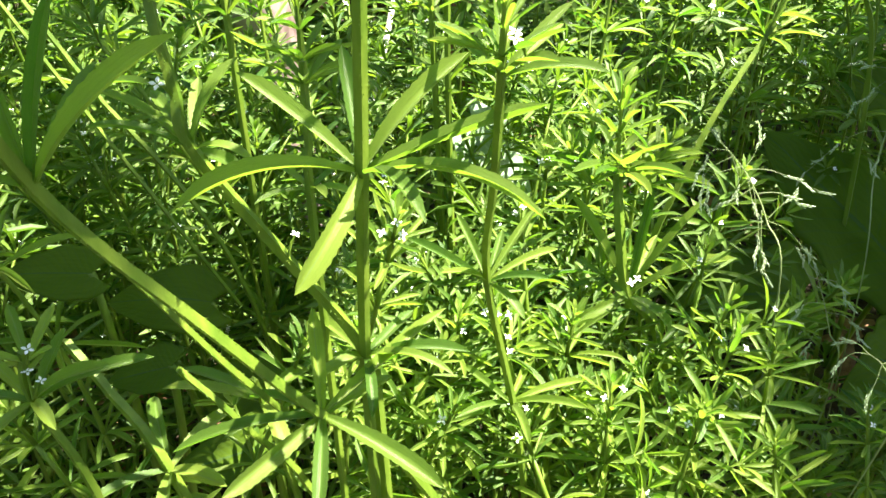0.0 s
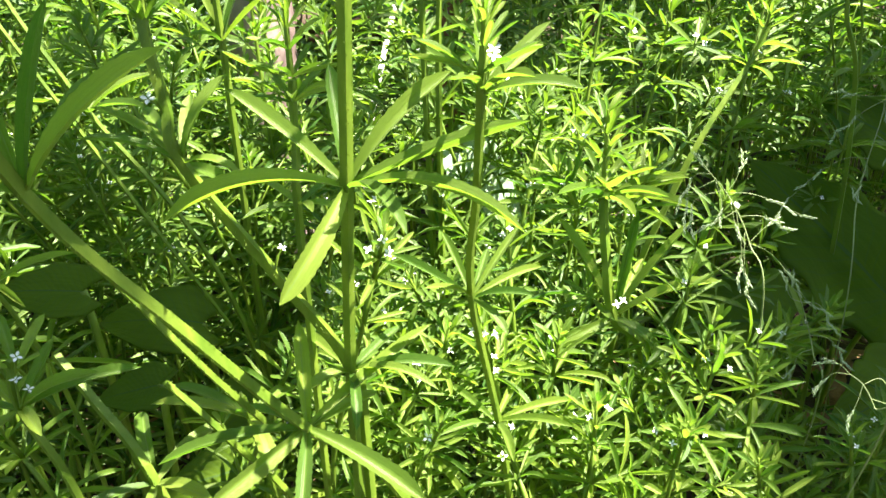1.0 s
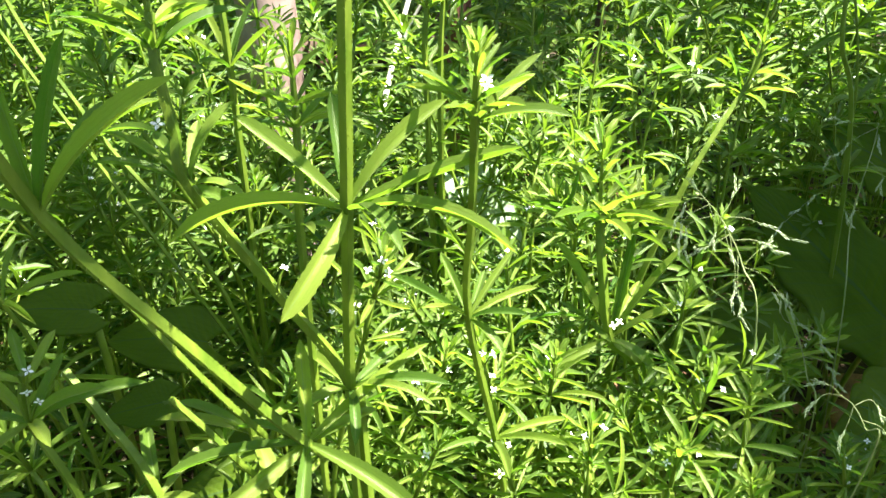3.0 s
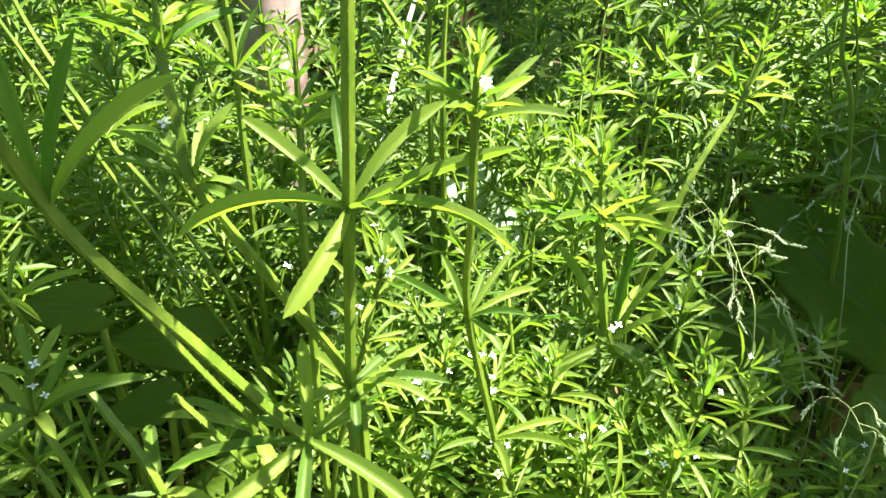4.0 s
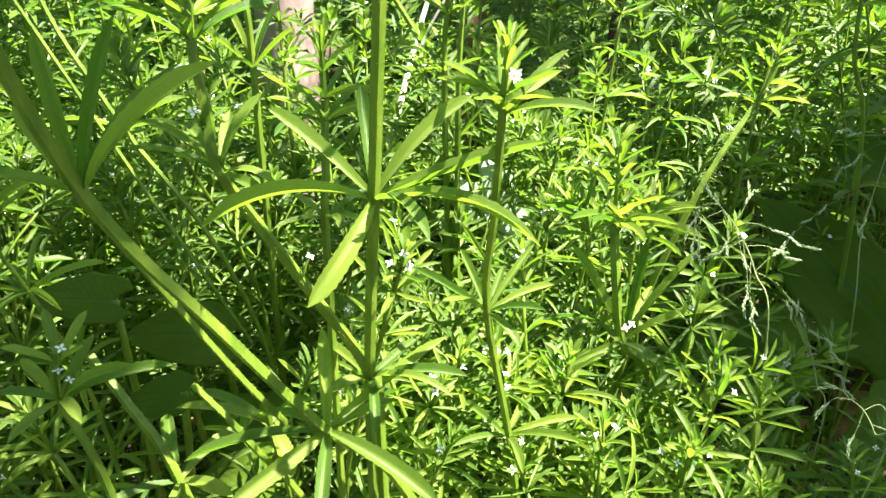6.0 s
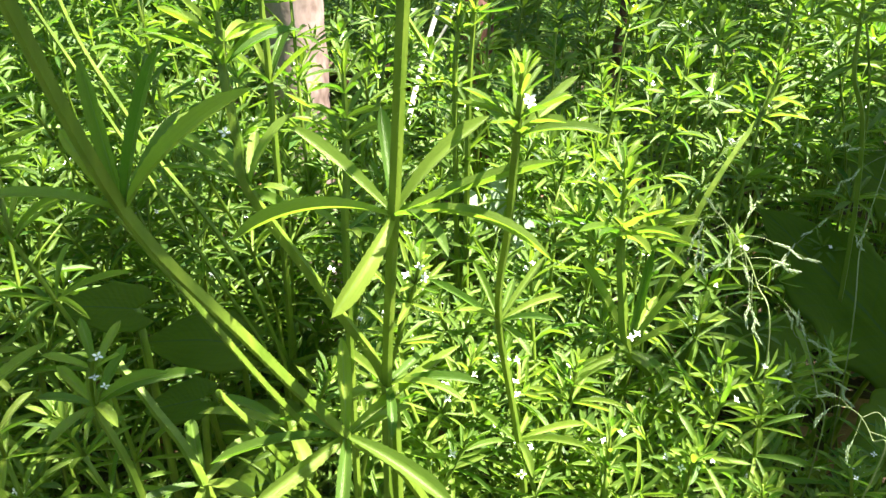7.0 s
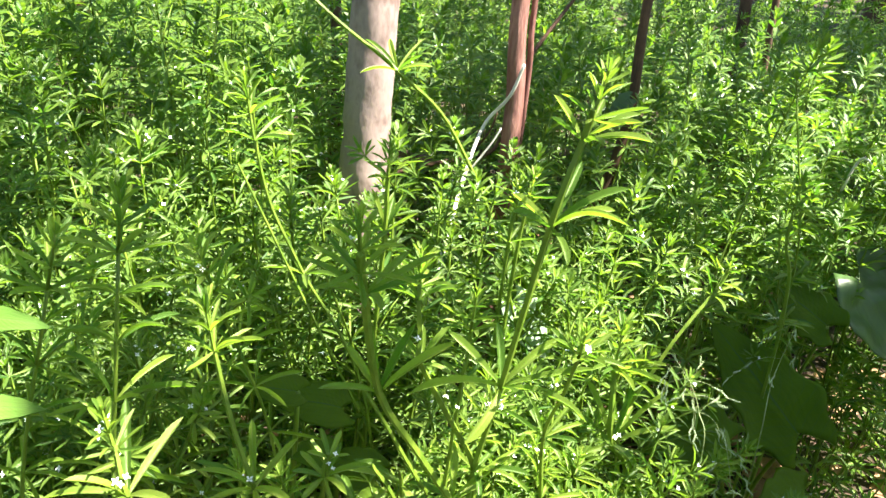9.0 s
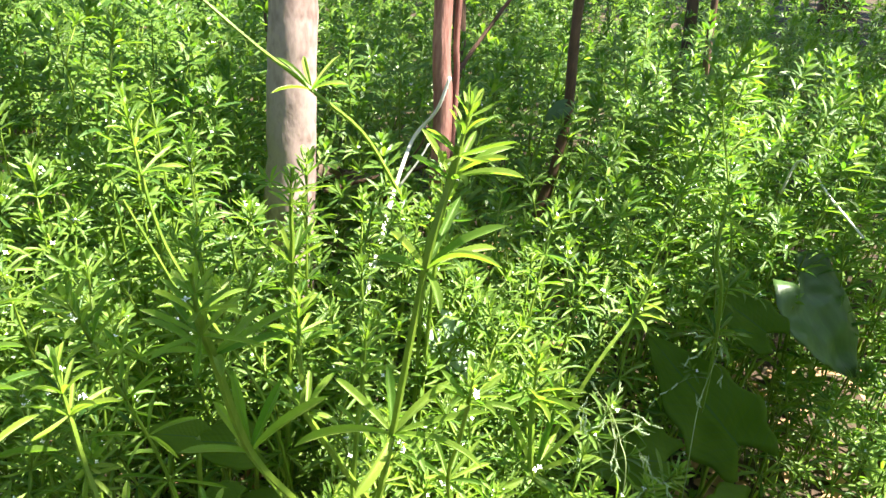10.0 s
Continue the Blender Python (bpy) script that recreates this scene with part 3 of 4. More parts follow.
near_plant(10, "pale bent cleavers stems crossing low in the shade", [(-0.06, 0.25, 0.0), (-0.075, 0.22, 0.22), (-0.089, 0.213, 0.318), (-0.106, 0.224, 0.341), (-0.120, 0.235, 0.352)],
           0.0018, 0.0014, [
    ((-0.089, 0.213, 0.318), (-0.3, 0, 1), [(0.02, -0.012, 0.004), (-0.022, -0.016, 0.0), (0.016, 0.022, 0.004), (-0.012, 0.03, 0.004), (0.004, -0.028, -0.006)], (2, 2, 2, 2, 2), 0.005)],
           extra=[([(-0.03, 0.25, 0.10), (-0.05, 0.245, 0.26), (-0.070, 0.232, 0.318), (-0.085, 0.228, 0.345)], 0.0014, 0.0011)])

near_plant(11, "low cleavers with one pale leaf in the light", [(-0.05, 0.27, 0.0), (-0.055, 0.255, 0.2), (-0.066, 0.246, 0.316), (-0.068, 0.246, 0.322)],
           0.0013, 0.001, [
    ((-0.066, 0.246, 0.316), (0, -0.1, 1), [(-0.034, 0.004, 0.004), (-0.03, 0.014, 0.004), (0.012, 0.022, -0.004), (0.01, -0.02, -0.008)], (2, 2, 2, 2), 0.0052)])

near_plant(12, "shaded cleavers with a crowded dark growing tip", [(-0.045, 0.26, 0.0), (-0.042, 0.245, 0.25), (-0.0393, 0.236, 0.392), (-0.038, 0.237, 0.415), (-0.0374, 0.240, 0.436)],
           0.0013, 0.001, [
    ((-0.0376, 0.239, 0.430), (0, 0, 1), [(0.015, -0.004, 0.006), (-0.015, -0.004, 0.008), (0.010, 0.012, 0.008), (-0.010, 0.012, 0.008), (0.002, -0.015, 0.006), (-0.018, 0.004, -0.002), (0.017, 0.006, 0.001)], (2, 2, 1, 1, 2, 2, 2), 0.0028),
    ((-0.0390, 0.2365, 0.400), (0, 0, 1), [(0.013, -0.010, 0.002), (-0.014, -0.008, 0.0), (0.012, 0.014, 0.004), (-0.012, 0.014, 0.002), (0.006, -0.014, 0.004)], (2, 2, 1, 1, 2), 0.0028)],
           tip=[((-0.0374, 0.240, 0.437), (0.02, 0, 1), 0.85, 0)])

near_plant(13, "slanting pair of cleavers stems leaning over the stand", [(-0.06, 0.37, 0.0), (-0.095, 0.366, 0.28), (-0.146, 0.360, 0.395), (-0.167, 0.360, 0.440), (-0.178, 0.362, 0.482), (-0.182, 0.366, 0.50)],
           0.0011, 0.0009, [
    ((-0.144, 0.360, 0.391), (-0.3, 0, 1), [(0.028, -0.010, 0.004), (-0.026, -0.012, 0.008), (0.014, 0.022, 0.012), (-0.016, 0.024, 0.006), (0.006, -0.026, 0.004), (0.026, 0.010, 0.012)], (2, 2, 1, 1, 2, 2), 0.0036),
    ((-0.178, 0.362, 0.482), (-0.2, 0, 1), [(0.022, -0.010, 0.006), (-0.022, -0.012, 0.008), (0.014, 0.020, 0.012), (-0.016, 0.018, 0.008), (-0.024, 0.004, 0.002), (0.024, 0.006, 0.004)], (2, 2, 1, 1, 2, 2), 0.0034)],
           tip=[((-0.182, 0.366, 0.498), (-0.15, 0, 1), 1.1, 1)],
           extra=[([(-0.100, 0.362, 0.28), (-0.150, 0.354, 0.391), (-0.171, 0.352, 0.437), (-0.186, 0.35, 0.47)], 0.0009, 0.0007)])

near_plant(14, "upright cleavers with ascending leaves before the trunk", [(-0.10, 0.41, 0.0), (-0.096, 0.405, 0.25), (-0.093, 0.40, 0.409), (-0.0935, 0.40, 0.44), (-0.094, 0.40, 0.458)],
           0.0018, 0.0012, [
    ((-0.093, 0.40, 0.409), (0, 0, 1), [(-0.012, 0.006, 0.030), (0.014, 0.004, 0.030), (-0.022, -0.008, 0.022), (0.022, -0.006, 0.020), (0.004, 0.020, 0.020), (-0.008, -0.022, 0.008)], (1, 1, 1, 1, 1, 2), 0.0040)],
           tip=[((-0.094, 0.40, 0.452), (0, 0, 1), 1.0, 1)])

near_plant(15, "pair of upright cleavers stems with small tips", [(0.004, 0.43, 0.0), (0.0, 0.425, 0.25), (-0.0016, 0.42, 0.3985), (0.0, 0.42, 0.43)],
           0.0016, 0.0012, [
    ((-0.0014, 0.42, 0.402), (0, 0, 1), [(0.018, -0.008, 0.008), (-0.018, -0.008, 0.008), (0.010, 0.016, 0.010), (-0.012, 0.014, 0.010), (0.002, -0.020, 0.004)], (1, 2, 1, 1, 2), 0.0032)],
           tip=[((0.0, 0.42, 0.43), (0, 0, 1), 0.9, 1), ((0.0085, 0.42, 0.44), (0.1, 0, 1), 0.9, 1)],
           extra=[([(0.004, 0.425, 0.20), (0.0052, 0.42, 0.38), (0.0085, 0.42, 0.44)], 0.0016, 0.0012)])

near_plant(16, "cleavers leaning with a pale flowering head", [(0.06, 0.37, 0.0), (0.085, 0.362, 0.25), (0.1113, 0.362, 0.3477), (0.141, 0.376, 0.396), (0.146, 0.38, 0.404)],
           0.0019, 0.0011, [
    ((0.141, 0.376, 0.396), (0.3, 0, 1), [(-0.008, 0.004, 0.020), (0.008, 0.004, 0.020), (0.020, 0.004, 0.010), (-0.018, -0.004, 0.004), (0.020, -0.010, 0.002), (0.004, -0.018, -0.002)], (1, 1, 1, 2, 2, 2), 0.0036)],
           tip=[((0.146, 0.38, 0.404), (0.25, 0, 1), 0.85, 1)], flowers=[((0.141, 0.374, 0.396), 1)])

near_plant(17, "tall thin cleavers stem at the edge of shade", [(0.27, 0.51, 0.0), (0.265, 0.505, 0.25), (0.255, 0.50, 0.350), (0.2427, 0.50, 0.3875), (0.240, 0.50, 0.425)],
           0.0018, 0.0014, [
    ((0.241, 0.50, 0.418), (0, 0, 1), [(0.026, -0.008, 0.004), (-0.026, -0.008, 0.006), (0.016, 0.018, 0.008), (-0.016, 0.018, 0.008), (0.008, -0.024, 0.002), (-0.010, -0.022, 0.004)], (2, 2, 1, 1, 2, 2), 0.0036)],
           tip=[((0.240, 0.50, 0.424), (0, 0, 1), 1.1, 0)])

# the arching stem in front of the pale trunk
near_plant(9, "arching yellow-green cleavers stem leaning before a trunk", [(0.03, 0.56, 0.0), (0.02, 0.58, 0.28), (-0.041, 0.60, 0.420), (-0.099, 0.575, 0.483), (-0.150, 0.60, 0.512), (-0.20, 0.62, 0.545)],
           0.0019, 0.0013, [
    ((-0.099, 0.575, 0.483), (-0.5, 0, 0.85), [(-0.03, -0.02, 0.0), (0.02, -0.02, 0.02), (0.022, 0.02, 0.026), (-0.01, 0.03, 0.02), (-0.03, 0.01, 0.022), (0.03, 0.0, 0.006)], (2, 1, 1, 1, 2, 2), 0.005)],
           tip=[((-0.20, 0.62, 0.545), (-0.5, 0, 0.8), 1.2, 0)])

# ---- the stand of cleavers behind them ----
NEAR_LABEL = "green cleavers with whorled narrow leaves in the stand"
FAR_LABEL = "small cleavers plant in the dense green stand"
rng = random.Random(41)
# single plants whose tops stand out: place of the tip, leaf length
for x, y, z, L, fl in ((0.145, 0.438, 0.356, 0.022, 3), (0.091, 0.448, 0.425, 0.030, 2), (0.086, 0.481, 0.374, 0.028, 2),
                       (0.047, 0.37, 0.336, 0.026, 3), (0.160, 0.262, 0.268, 0.026, 2), (0.103, 0.288, 0.300, 0.030, 0),
                       (-0.213, 0.515, 0.480, 0.032, 1), (-0.236, 0.506, 0.525, 0.030, 1), (0.25, 0.57, 0.519, 0.028, 0), (0.24, 0.553, 0.50, 0.03, 1),
                       (-0.134, 0.385, 0.385, 0.032, 0), (-0.206, 0.196, 0.480, 0.036, 0), (-0.180, 0.264, 0.425, 0.034, 2), (-0.02, 0.252, 0.366, 0.026, 4),
                       (-0.17, 0.45, 0.45, 0.03, 1), (-0.242, 0.20, 0.455, 0.034, 0), (-0.045, 0.40, 0.40, 0.03, 1), (0.02, 0.50, 0.42, 0.03, 2), (0.115, 0.42, 0.395, 0.03, 1),
                       (-0.13, 0.218, 0.326, 0.0325, 0), (-0.155, 0.215, 0.328, 0.0325, 0), (-0.005, 0.258, 0.287, 0.0325, 1),
                       (0.028, 0.250, 0.280, 0.0325, 1), (0.058, 0.262, 0.284, 0.0325, 2), (0.088, 0.255, 0.277, 0.0325, 1), (0.12, 0.252, 0.268, 0.0325, 0), (0.045, 0.285, 0.300, 0.0325, 2), (0.0, 0.285, 0.305, 0.0325, 1),
                       (-0.09, 0.46, 0.44, 0.03, 0), (0.185, 0.365, 0.262, 0.03, 0), (0.165, 0.35, 0.262, 0.028, 1), (0.20, 0.50, 0.44, 0.03, 1), (0.30, 0.66, 0.50, 0.03, 1), (-0.31, 0.60, 0.50, 0.03, 1)):
    base = (x + rng.uniform(-0.04, 0.04), y + rng.uniform(0.0, 0.05), 0.0)
    if y < 0.39:
        as_thing(wild(rng, base, (x, y, z), L * (1.2 if L == 0.0325 else 1), 0.3, fl, 0.18, 1.45 if L > 0.033 else None), base, NEAR_LABEL, y < 0.36, False, rng)
    else:
        as_whorls(wild(rng, base, (x, y, z), L, 0.55, fl, 0.14), base, NEAR_LABEL, rng)


def canopy(x, y):
    """Height of the stand's top, and how likely a stem grows there."""
    h = 0.298 + 0.29 * (min(y, 0.75) - 0.27)
    h += 0.012 * max(0.0, 1 - abs(x - 0.06) * 8) * max(0.0, 1 - (y - 0.27) * 6)
    h += 0.05 * noise.noise(Vector((x * 5, y * 5, 1.5))) + 0.03 * min(1.0, max(0.0, -x * 3))
    p = 1.0
    if 0.10 < x - 0.25 * (y - 0.4) < 0.45 and 0.345 < y < 0.56:      # bare hollow under the broad leaves
        h, p = 0.10 + 0.04 * noise.noise(Vector((x * 9, y * 9, 0))), 0.3
    if 0.30 < x < 0.50 and 0.50 < y < 0.63:      # before the drooping leaf
        h = 0.2
    if -0.19 < x < -0.06 and 0.25 < y < 0.40:      # hollow beside the dark leaf
        h, p = 0.13, 0.35
    if -0.13 < x < 0.06 and 0.50 < y < 0.80:      # gap round the dead wood
        h, p = min(h, 0.375 - 0.2 * max(0.0, y - 0.56)), 1.0
    if -0.18 < x < -0.085 and 0.56 < y < 0.70:      # before the pale trunk
        h = min(h, 0.31)
    if 0.10 < x < 0.165 and 0.66 < y < 0.82:      # before the dark sapling
        h = min(h, 0.28)
    if x > 0.13 and y < 0.345:
        h *= 0.78
    if y > 1.0:
        h -= 0.03
        p = 0.85 + 0.5 * noise.noise(Vector((x * 2.2, y * 2.2, 7)))
    if (x + 0.13) ** 2 + (y - 0.7) ** 2 < 0.045 ** 2:
        p = 0.0
    return h, p


def stand():
    rng = random.Random(7)
    mass_leaves, far_leaves, mass_flowers, mass_stems = [], [], [], []
    counted = whole = 0
    y, row = 0.275, 0
    while y < 2.2:
        step = 0.0265 + 0.0175 * min(1.0, max(0, y - 0.3) * 2.5) + 0.03 * max(0, y - 0.9)
        half = 0.22 + 0.58 * y
        x = -half - 0.05 + step * 0.5 * (row % 2)
        while x < half:
            px, py = x + rng.uniform(-0.45, 0.45) * step, y + rng.uniform(-0.45, 0.45) * step
            x += step
            h, p = canopy(px, py)
            if rng.random() > p:
                continue
            h *= rng.uniform(0.84, 1.1)
            base = (px + rng.uniform(-0.03, 0.03), py + rng.uniform(-0.01, 0.04), 0.0)
            q = wild(rng, base, (px, py, h), rng.uniform(0.024, 0.037) * (1.15 if py < 0.36 else 1.0), 0.45, rng.choice((0, 1, 1, 3)), 0.05 if py < 0.8 else 0.14)
            near = abs(px) < 0.12 + 0.5 * py
            if py < 0.40 and near and whole < 14:
                as_thing(q, base, NEAR_LABEL, False, False, rng)
                whole += 1
            elif py < 0.62 and near and counted < 135:
                as_whorls(q, base, FAR_LABEL, rng)
                counted += 1
            else:
                (mass_leaves if py < 0.8 else far_leaves).extend(k for w in q.whorls for k in w)
                mass_flowers += [(m, 0) for m in q.flowers if py < 1.0 or rng.random() < 0.3]
                mass_stems.append(q.stems[0])
        y += step
        row += 1
    tagged(new("cleavers_foliage", joined(RAW, mass_leaves, LEAF_MASS_DIM, "cleavers_foliage")), "dense sunlit green mass of whorled cleavers leaves", "undergrowth", kind="stuff")
    tagged(new("far_cleavers_foliage", joined(COARSE, far_leaves, LEAF_MASS_DIM, "far_cleavers_foliage")), "shaded and sunlit green leaf mass further back", "undergrowth", kind="stuff")
    v, f = FLOWER_RAW
    v, f = v[:28], [k for k in f if max(k) < 28]
    tri = [t for k in f for t in ((k,) if len(k) == 3 else ((k[0], k[1], k[2]), (k[0], k[2], k[3])))]
    tagged(new("cleavers_flowers", joined([(v, tri, None)], mass_flowers, PETAL, "cleavers_flowers")), "scattered tiny white flowers over the undergrowth", "flowers", kind="stuff")
    v, f = stems_mesh(mass_stems, False, rng, 3)
    tagged(new("cleavers_stems", mesh_from("cleavers_stems", v, f, STEM)), "many thin green stems under the leaf mass", "stems", kind="stuff")


stand()


def undergrowth():
    """The same plants go on outside the stand, round the camera's place."""
    rng = random.Random(19)
    leaves, stems = [], []
    while len(stems) < 700:
        x, y = rng.uniform(-2.7, 2.7), rng.uniform(-1.9, 3.4)
        if (0.0 < y < 2.25 and abs(x) < 0.3 + 0.6 * y) or (-0.35 < x < 0.3 and -0.4 < y < 0.3):
            continue
        h = rng.uniform(0.2, 0.34) if y < 0.6 else rng.uniform(0.3, 0.42)
        q = wild(rng, (x, y, 0), (x + rng.uniform(-0.06, 0.06), y + rng.uniform(-0.06, 0.06), h), 0.052, 0.3, 0, 0.1, 1.9)
        leaves += [(m @ Matrix.Diagonal((1, 2.0, 1, 1)), a) for w in q.whorls for m, a in w]
        stems.append(q.stems[0])
    for _ in range(17000):
        x, y = rng.uniform(-3.2, 3.2), rng.uniform(-2.4, 3.9)
        if math.hypot(x, y - 0.75) > 2.9 + 0.6 * noise.noise(Vector((x * 1.3, y * 1.3, 3))):
            continue
        if (0.15 < y < 2.2 and abs(x) < 0.2 + 0.58 * y) or (-0.3 < x < 0.25 and -0.35 < y < 0.3):
            continue
        a, tall = rng.uniform(0, 6.28), rng.uniform(0.08, 0.2)
        v = Vector((math.cos(a) * 0.7, math.sin(a) * 0.7, rng.uniform(0.3, 0.9))) * tall
        leaves.append((blade_matrix(Vector((x, y, 0.0)), v, Vector((0, 0, 1)) - v * 0.5, rng.uniform(0.012, 0.026)), rng.choice((2, 3, 4))))
    tagged(new("surrounding_foliage", joined(COARSE, leaves, LEAF_MASS_DIM, "surrounding_foliage")), "rough green undergrowth of narrow leaves round about", "undergrowth", kind="stuff")
    v, f = stems_mesh(stems, False, rng, 3)
    tagged(new("surrounding_stems", mesh_from("surrounding_stems", v, f, STEM)), "thin green stems of the surrounding undergrowth", "stems", kind="stuff")


undergrowth()


# ---- trees, twigs and dead wood ----
def branch_mesh(line, r0, r1, mat, per=8, sides=12, wobble=0.12):
    pts = smooth_line(line, per)
    v, f = tube(pts, lambda t: r0 + (r1 - r0) * t, sides, False, wobble)
    return mesh_from("branch", v, f, mat)


def leaf_cloud(rng, centre, radii, n, size):
    out = []
    for _ in range(n):
        d = Vector((rng.gauss(0, 1), rng.gauss(0, 1), rng.gauss(0, 1))).normalized() * rng.random() ** 0.4
        q = Vector(centre) + Vector((d.x * radii[0], d.y * radii[1], d.z * radii[2]))
        v = Vector((rng.uniform(-1, 1), rng.uniform(-1, 1), rng.uniform(-0.6, 0.3))).normalized() * size * rng.uniform(0.7, 1.3)
        out.append((blade_matrix(q, v, Vector((rng.uniform(-0.5, 0.5), rng.uniform(-0.5, 0.5), 1)), size * 0.6), rng.choice((1, 2, 3))))
    return out


def tree(seed, label, line, r0, r1, mat, limbs, clouds, size=0.06):
    """Trunk, limbs and a crown of separate leaves."""
    rng = random.Random(seed)
    root = thing("tree", label, "tree", line[0], "young trees")
    off = Vector(line[0])
    shift = lambda pts: [Vector(p) - off for p in pts]
    part("trunk", branch_mesh(shift(line), r0, r1, mat, 14, 16), root)
    for pts, a, b in limbs:
        part("limb", branch_mesh(shift(pts), a, b, mat, 6, 8), root)
    items = []
    for c, r, n in clouds:
        items += leaf_cloud(rng, Vector(c) - off, r, n, size)
    if items:
        part("crown", joined(COARSE, items, CROWN, "crown"), root, None, "loose crown of many small green leaves")
    return root


tree(1, "young tree with smooth pale pinkish bark", [(-0.135, 0.705, -0.03), (-0.132, 0.70, 0.20), (-0.131, 0.70, 0.346), (-0.130, 0.70, 0.523), (-0.13, 0.72, 0.9), (-0.10, 0.76, 1.6), (-0.12, 0.85, 2.6)], 0.029, 0.018, BARK,
     # limbs and leaf clusters above the view, added where the stand needs shade
     [([(-0.10, 0.76, 1.6), (0.35, 0.95, 2.1), (0.8, 1.2, 2.35)], 0.011, 0.004), ([(-0.11, 0.8, 2.0), (0.5, 1.3, 2.4), (1.3, 1.7, 2.45)], 0.01, 0.004), ([(-0.11, 0.82, 2.2), (0.9, 1.1, 2.5), (1.9, 1.35, 2.45)], 0.012, 0.004)],
     [((0.575, 0.215, 2.3), (0.07, 0.05, 0.08), 30), ((0.675, 0.355, 2.3), (0.06, 0.04, 0.08), 26), ((1.095, 0.495, 2.3), (0.07, 0.05, 0.08), 26), ((1.025, 0.705, 2.3), (0.12, 0.06, 0.08), 46), ((1.195, 0.275, 2.3), (0.05, 0.035, 0.08), 18), ((0.475, 0.325, 2.3), (0.07, 0.05, 0.08), 24), ((1.106, 0.375, 2.3), (0.06, 0.05, 0.08), 24), ((0.946, 0.275, 2.3), (0.045, 0.035, 0.08), 14), ((0.996, 0.575, 2.3), (0.08, 0.05, 0.08), 34), ((0.556, 0.495, 2.3), (0.08, 0.06, 0.08), 34), ((0.776, 0.625, 2.3), (0.1, 0.05, 0.08), 36), ((1.170, 0.630, 2.3), (0.16, 0.08, 0.1), 70), ((1.515, 0.513, 2.35), (0.12, 0.10, 0.1), 24), ((0.309, 0.876, 2.4), (0.36, 0.2, 0.2), 60), ((1.009, 0.906, 2.4), (0.30, 0.2, 0.2), 260), ((1.804, 0.949, 2.45), (0.34, 0.24, 0.2), 600), ((1.248, 1.441, 2.5), (0.6, 0.33, 0.2), 900), ((0.248, 1.541, 2.5), (0.55, 0.35, 0.2), 480), ((2.248, 1.541, 2.5), (0.5, 0.35, 0.2), 1100), ((1.75, 1.30, 2.5), (0.4, 0.3, 0.2), 500)])
# unseen tree added behind the camera, its leaf clusters placed to shade the stand
tree(4, "unseen tree added to shade the stand with leafy boughs", [(1.9, -1.1, -0.03), (1.88, -1.08, 0.8), (1.8, -1.0, 1.7), (1.7, -0.9, 2.8)], 0.06, 0.03, BARK,
     [([(1.8, -1.0, 1.7), (1.3, -0.35, 1.9), (0.95, 0.05, 1.85), (0.7, 0.3, 1.8)], 0.014, 0.004), ([(1.82, -1.02, 1.5), (1.7, -0.4, 1.75), (1.4, 0.3, 1.82), (1.15, 0.7, 1.8)], 0.012, 0.004)],
     [((0.562, 0.068, 1.8), (0.02, 0.015, 0.03), 16), ((0.592, 0.03, 1.8), (0.012, 0.01, 0.02), 8), ((0.55, 0.245, 1.8), (0.05, 0.045, 0.05), 18), ((0.577, -0.02, 1.8), (0.018, 0.014, 0.03), 12), ((0.53, 0.125, 1.8), (0.05, 0.04, 0.05), 14), ((0.471, 0.030, 1.8), (0.035, 0.028, 0.04), 16), ((0.670, 0.175, 1.8), (0.06, 0.038, 0.05), 50), ((1.075, 0.215, 1.8), (0.165, 0.15, 0.08), 600), ((0.965, 0.122, 1.8), (0.05, 0.045, 0.05), 60), ((1.12, 0.34, 1.8), (0.13, 0.08, 0.06), 300), ((0.635, 0.125, 1.8), (0.04, 0.03, 0.05), 36), ((1.23, 0.42, 1.8), (0.06, 0.05, 0.05), 90), ((1.75, -0.9, 2.7), (0.5, 0.5, 0.5), 300)], 0.05)
tree(2, "slender sapling with reddish flaking bark", [(0.022, 0.70, -0.03), (0.021, 0.70, 0.25), (0.019, 0.70, 0.43), (0.011, 0.70, 0.54), (0.01, 0.72, 0.9), (0.06, 0.78, 1.6)], 0.0108, 0.008, RED_BARK,
     [([(0.032, 0.715, -0.02), (0.031, 0.712, 0.43), (0.026, 0.71, 0.56), (0.03, 0.74, 1.1)], 0.0035, 0.003)], [])
crooked = tree(3, "thin dark crooked sapling stem", [(0.13, 0.83, -0.03), (0.145, 0.82, 0.16), (0.149, 0.82, 0.267), (0.163, 0.82, 0.34), (0.169, 0.82, 0.417), (0.164, 0.82, 0.531), (0.17, 0.83, 0.8), (0.2, 0.85, 1.3)], 0.0075, 0.005, DARK_BARK,
     [], [])
for k, (x, y, r) in enumerate(((-0.22, 1.15, 0.010), (0.06, 1.2, 0.012), (0.40, 1.05, 0.006), (-0.75, 1.5, 0.02), (0.55, 1.6, 0.014))):
    tree(10 + k, "thin brown sapling stem far in the undergrowth", [(x, y, -0.03), (x + 0.01, y, 0.3), (x - 0.01, y, 0.7), (x + 0.03, y + 0.02, 1.4)], r, r * 0.7, DARK_BARK, [], [])


